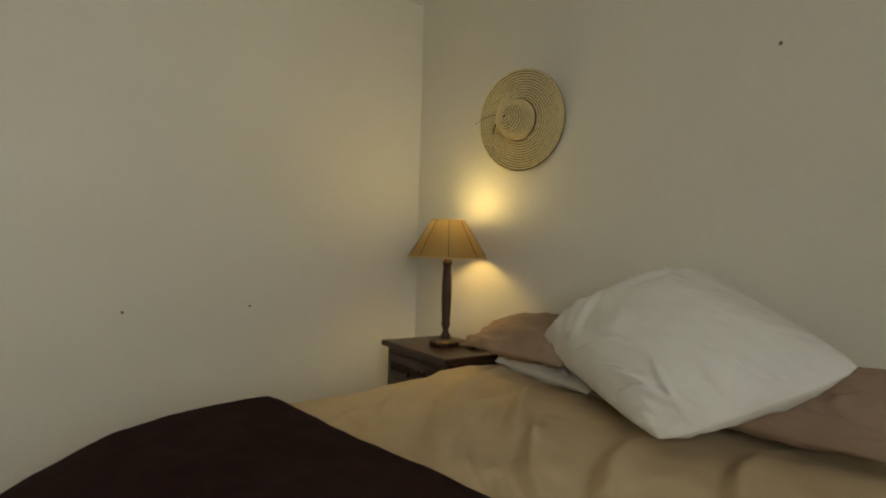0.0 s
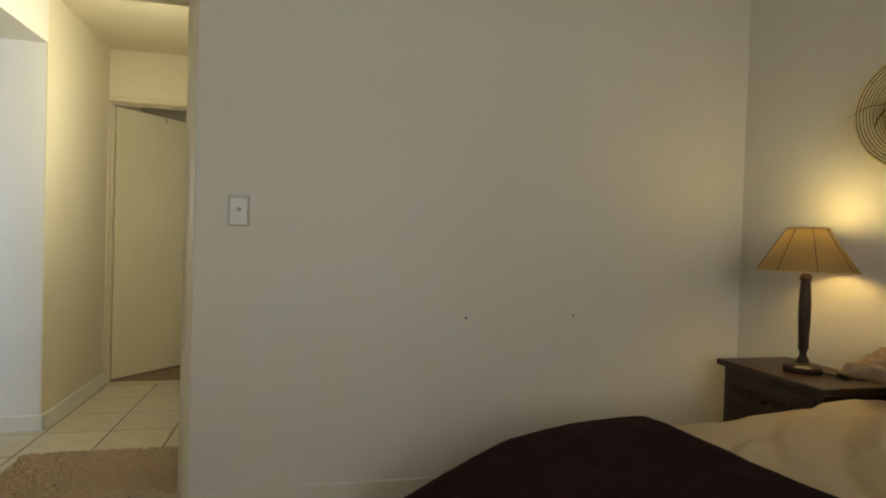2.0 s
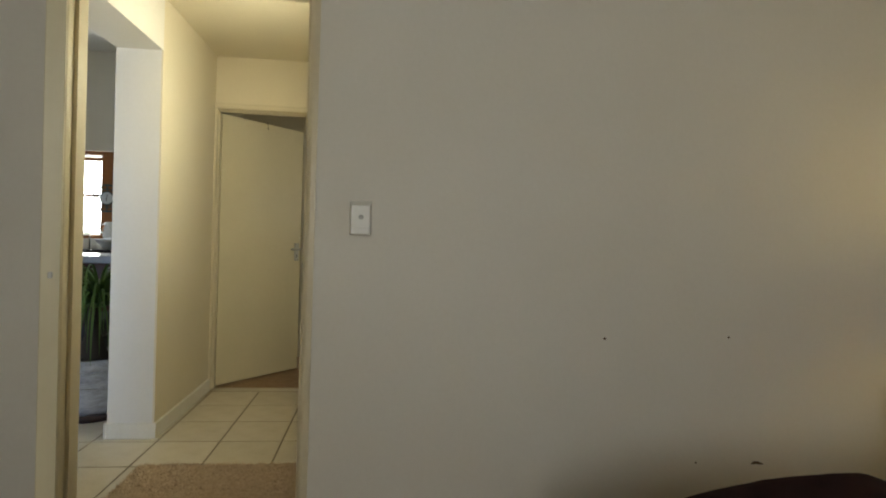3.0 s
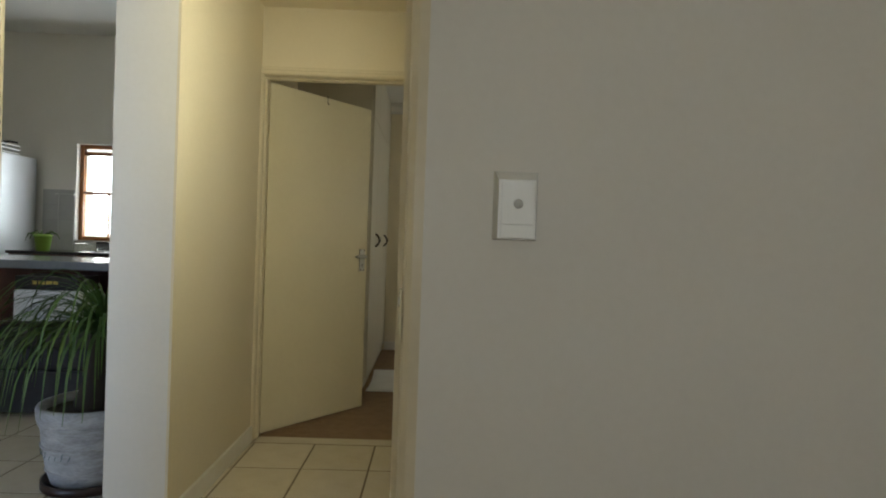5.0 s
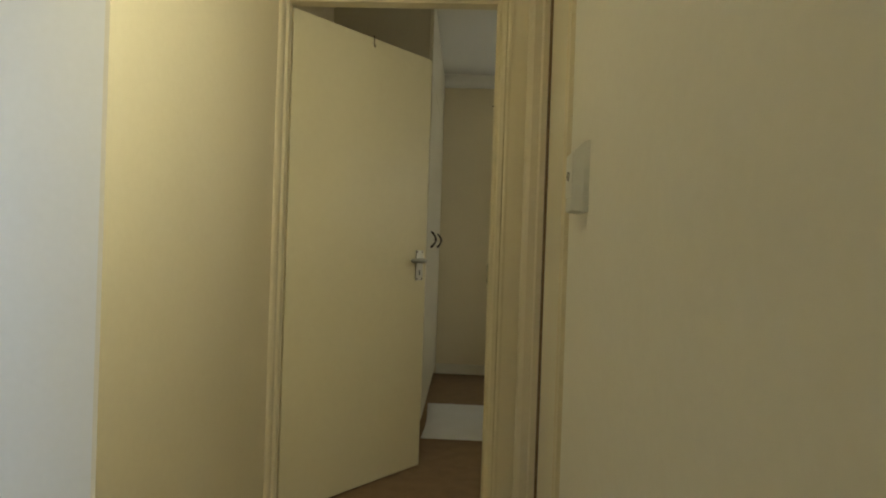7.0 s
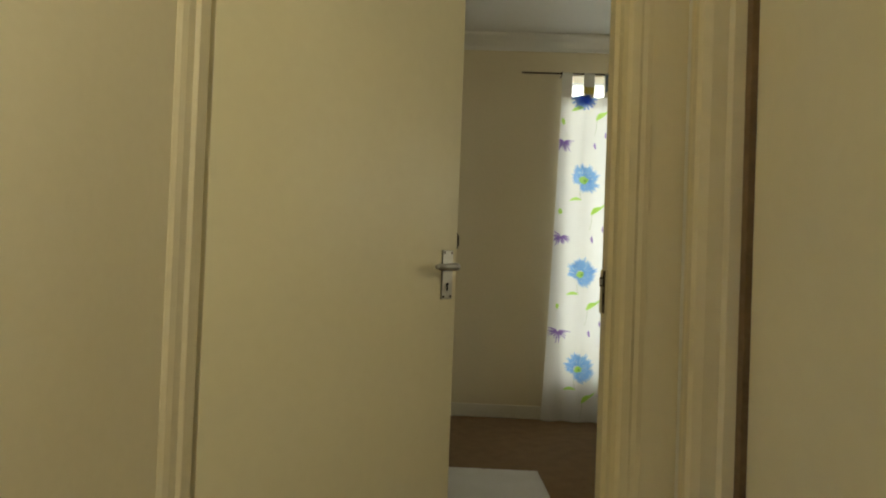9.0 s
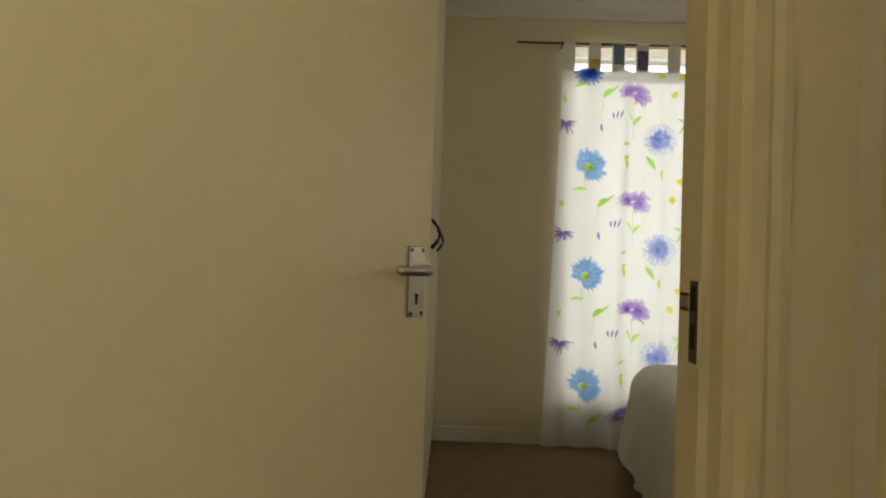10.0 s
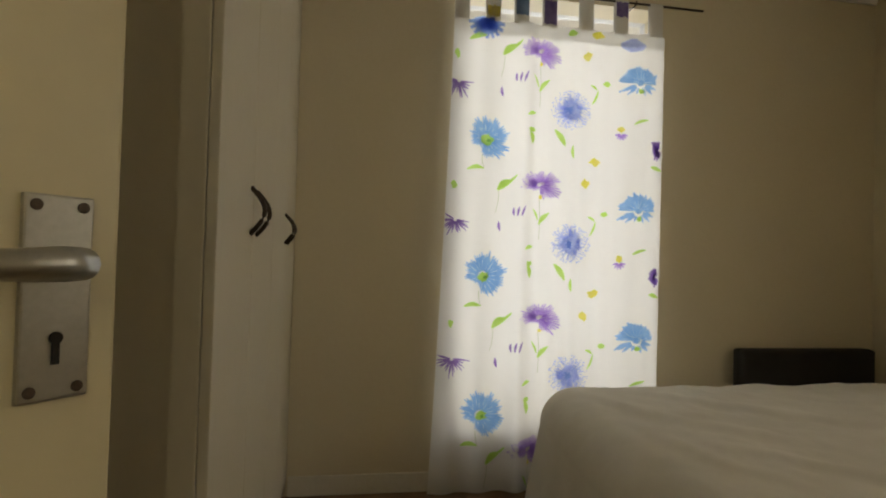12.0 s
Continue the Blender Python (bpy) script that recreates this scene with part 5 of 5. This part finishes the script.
part("body", turned([(0.07, 0), (0.085, 0.05), (0.07, 0.14), (0.055, 0.19), (0.065, 0.23), (0.06, 0.23), (0.05, 0.19)], 24), WHITEPAINT, JG, "", True)
part("handle", tube([(-0.06, 0, 0.20), (-0.12, 0, 0.19), (-0.125, 0, 0.12), (-0.08, 0, 0.07)], 0.010, 8), WHITEPAINT, JG, "", True)
BW = part("bowl", turned([(0.06, 0), (0.10, 0.02), (0.17, 0.10), (0.19, 0.132), (0.18, 0.132), (0.16, 0.10), (0.09, 0.03), (0.01, 0.025)], 32), FRIDGE, None, "", True)
BW.matrix_world = pose(-2.34, 5.90, 0.888)
tagged(BW, "pale glazed bowl on the worktop", "bowl")


def wall_clock():
    c = thing("clock", pose(-2.61, 6.361, 1.585, 90, 0, 0), "round open-work metal clock hanging in front of the kitchen window", "clock")
    for r, w in ((0.185, 0.010), (0.125, 0.006)):
        part("ring", tube([(r * math.cos(a * math.pi / 24), r * math.sin(a * math.pi / 24), 0) for a in range(49)], w, 8), GREYMETAL, c, "", True)
    d = part("dial", turned([(0.098, -0.01), (0.100, 0.0), (0.092, 0.012), (0.02, 0.014)], 32), GREYMETAL, c, "", True)
    part("face", turned([(0.082, 0.0125), (0.080, 0.0175)], 32), FRIDGE, d)
    for k in range(12):
        a = k * math.pi / 6
        part("numeral", tube([(0.128 * math.cos(a), 0.128 * math.sin(a), 0), (0.182 * math.cos(a), 0.182 * math.sin(a), 0)], 0.010, 6), GREYMETAL, c)
    for k in range(4):
        a = k * math.pi / 2
        part("strut", tube([(0.095 * math.cos(a), 0.095 * math.sin(a), 0), (0.127 * math.cos(a), 0.127 * math.sin(a), 0)], 0.006, 6), GREYMETAL, c)
    part("hand", tube([(0, -0.015, 0.02), (0.012, 0.055, 0.02)], 0.004, 5), BLACK, d)
    part("hand", tube([(0, 0, 0.022), (0.004, -0.045, 0.022)], 0.004, 5), BLACK, d)
    return c


wall_clock()

OT = thing("ottoman", pose(-1.78, 2.83, 0), "low black vinyl ottoman in front of the kitchen island", "ottoman")
part("base", box(-0.80, 0.80, -0.38, 0.38, 0.03, 0.29, 0.015, 3), LEATHER, OT)
for x0, x1 in ((-0.80, -0.003), (0.003, 0.80)):
    part("cushion", box(x0, x1, -0.385, 0.385, 0.292, 0.43, 0.035, 4), LEATHER, OT, "", True)
for x in (-0.72, 0.72):
    for y in (-0.31, 0.31):
        part("foot", turned([(0.022, 0.0), (0.028, 0.031)], 12), DARKWOOD, OT, at=pose(x, y, 0))

SH = thing("low_shelf", pose(-1.92, 3.40, 0), "low dark wooden shelf in front of the island", "shelf")
part("board", box(-0.30, 0.34, -0.16, 0.16, 0.43, 0.455, 0.003), DARKWOOD, SH)
part("lower_board", box(-0.30, 0.34, -0.16, 0.16, 0.14, 0.165, 0.003), DARKWOOD, SH)
for x in (-0.29, 0.31):
    part("side", box(x, x + 0.02, -0.15, 0.15, 0.0, 0.429, 0.002), DARKWOOD, SH)
WB = part("white_box", box(-2.14, -1.66, 3.27, 3.55, 0.457, 0.690, 0.012, 3), WHITEPAINT, None)
tagged(WB, "plain white box standing on the low shelf", "box")
GB = thing("game_box", pose(-1.90, 3.41, 0.692), "flat black board game box with yellow lettering", "board game")
part("box_base", box(-0.225, 0.225, -0.135, 0.135, 0.0, 0.055, 0.002), BOXBLACK, GB)
part("lid", box(-0.229, 0.229, -0.139, 0.139, 0.008, 0.100, 0.002), BOXBLACK, GB)
for x, w in ((-0.085, 0.03), (-0.035, 0.045), (0.020, 0.045), (0.068, 0.035)):
    part("printed_bar", box(x - w / 2, x + w / 2, -0.1405, -0.1392, 0.040, 0.066), GOLDPRINT, GB)


def ponytail_palm():
    P = thing("potted_palm", pose(-0.560, 1.60, 0), "ponytail palm with long drooping leaves in a whitewashed barrel pot", "potted plant")
    part("saucer", turned([(0.185, 0.0), (0.205, 0.012), (0.205, 0.045), (0.195, 0.045), (0.188, 0.012)], 36), DARKWOOD, P, "dark wooden saucer", True)
    prof = [(0.165, 0.03), (0.180, 0.08), (0.193, 0.14), (0.203, 0.20), (0.210, 0.27), (0.218, 0.31), (0.226, 0.318), (0.228, 0.36), (0.222, 0.372), (0.205, 0.372), (0.200, 0.33)]
    body = turned([(r * (1 + 0.006 * math.sin(z * 90)), z) for r, z in prof], 48)
    pot = part("pot", body, POTWHITE, P, "whitewashed wooden barrel pot", True)
    for z, r in ((0.095, 0.1845), (0.205, 0.2045), (0.300, 0.2165)):
        part("hoop", tube([(r * math.cos(a * math.pi / 20), r * math.sin(a * math.pi / 20), z) for a in range(41)], 0.006, 6), POTWHITE, pot, "", True)
    lines = random.Random(3)
    for k in range(9):
        a = radians(200 + k * 9)
        h = lines.uniform(0.015, 0.035)
        part("faded_lettering", tube([(0.2035 * math.cos(a), 0.2035 * math.sin(a), 0.165), (0.206 * math.cos(a + 0.04), 0.206 * math.sin(a + 0.04), 0.165 + h)], 0.0018, 4), GREYMETAL, pot)
    part("soil", turned([(0.200, 0.325), (0.198, 0.335), (0.05, 0.345)], 30), SOIL, P, "", True)
    part("trunk", turned([(0.085, 0.335), (0.090, 0.37), (0.070, 0.42), (0.042, 0.50), (0.032, 0.60), (0.030, 0.70), (0.024, 0.74)], 18), SOIL, P, "grey-brown swollen trunk", True)
    rg = random.Random(9)
    for k in range(200):
        a = rg.uniform(0, 2 * math.pi)
        up = rg.uniform(0.05, 1.0)
        ln = rg.uniform(0.50, 0.80)
        base = Vector((0.03 + 0.02 * math.cos(a), 0.02 * math.sin(a), 0.66 + 0.06 * up))
        w = rg.uniform(0.012, 0.021)
        bm = bmesh.new()
        el = radians(18 + 66 * up)
        p, prev = base.copy(), None
        steps = 10
        lean = rg.uniform(-0.25, 0.25)
        for i in range(steps + 1):
            f = i / steps
            aa = a + lean * f
            side = Vector((-math.sin(aa), math.cos(aa), 0.15))
            ww = w * (1 - 0.9 * f ** 1.6) * 0.5
            cur = (bm.verts.new(p - side * ww), bm.verts.new(p + Vector((0, 0, -0.003 * (1 - f)))), bm.verts.new(p + side * ww))
            if prev:
                bm.faces.new((prev[0], cur[0], cur[1], prev[1]))
                bm.faces.new((prev[1], cur[1], cur[2], prev[2]))
            prev = cur
            e = el - (el + radians(80)) * min(1, (f * (1.50 - 0.45 * up))) ** 1.05
            p = p + Vector((math.cos(aa) * math.cos(e), math.sin(aa) * math.cos(e), math.sin(e))) * (ln / steps)
            p.x = min(p.x, 0.285)
        part("leaf", bm, LEAFGREEN, P, "", True)
    return P


ponytail_palm()

# ---- floor and wall tiles ----
FT = structure("floor", box(-5.20, 1.6, -1.60, 6.30, -0.08, -0.0012), GROUT, "cream glazed floor tiles with dark grout lines")
PX, PY, X0, Y0 = 0.3335, 0.3485, 0.0035, 1.1110


def tile_mesh(w, l):
    bm = bmesh.new()
    b = 0.0010
    lo = [bm.verts.new(p) for p in ((0, 0, -0.0013), (w, 0, -0.0013), (w, l, -0.0013), (0, l, -0.0013))]
    hi = [bm.verts.new(p) for p in ((b, b, 0.0), (w - b, b, 0.0), (w - b, l - b, 0.0), (b, l - b, 0.0))]
    bm.faces.new(hi)
    for i in range(4):
        bm.faces.new((lo[i], lo[(i + 1) % 4], hi[(i + 1) % 4], hi[i]))
    return bm


tile = mesh_from(tile_mesh(PX - 0.009, PY - 0.009), "tile")
tile.materials.append(TILE)
far_v, far_f = [], []
for i in range(-16, 4):
    for j in range(-13, 16):
        x, y = X0 + i * PX + 0.003, Y0 + j * PY + 0.003
        if y + PY > 2.268 and x > -0.27:
            continue
        if x + PX > 1.30 or y > 6.2 or y < -1.55 or (y < -0.3 and x > -1.0):
            continue
        if x > -2.7 and -0.3 < y < 3.6:
            o = new("tile", tile)
            o.location = (x, y, 0)
            o.parent = FT
        else:
            k = len(far_v)
            far_v += [(x, y, 0), (x + PX - 0.0065, y, 0), (x + PX - 0.0065, y + PY - 0.0065, 0), (x, y + PY - 0.0065, 0)]
            far_f.append((k, k + 1, k + 2, k + 3))
me = bpy.data.meshes.new("far_tiles")
me.from_pydata(far_v, [], far_f)
me.materials.append(TILE)
ft = tagged(new("far_tiles", me), kind="stuff")
ft.parent = FT
part("cut_tile_row", box(-0.025, 0.905, 2.163, 2.258, -0.003, 0.0, 0.001), TILE, FT)

SP = structure("splashback", box(-3.96, -3.565, 6.288, 6.2985, 0.888, 1.645), TILEGROUT, "grey glazed wall tiles between fridge and window")
for i in range(2):
    for j in range(4):
        x, z = -3.957 + i * 0.197, 0.892 + j * 0.188
        part("wall_tile", box(x, x + 0.193, 6.283, 6.2878, z, z + 0.184, 0.001), SPLASH, SP)
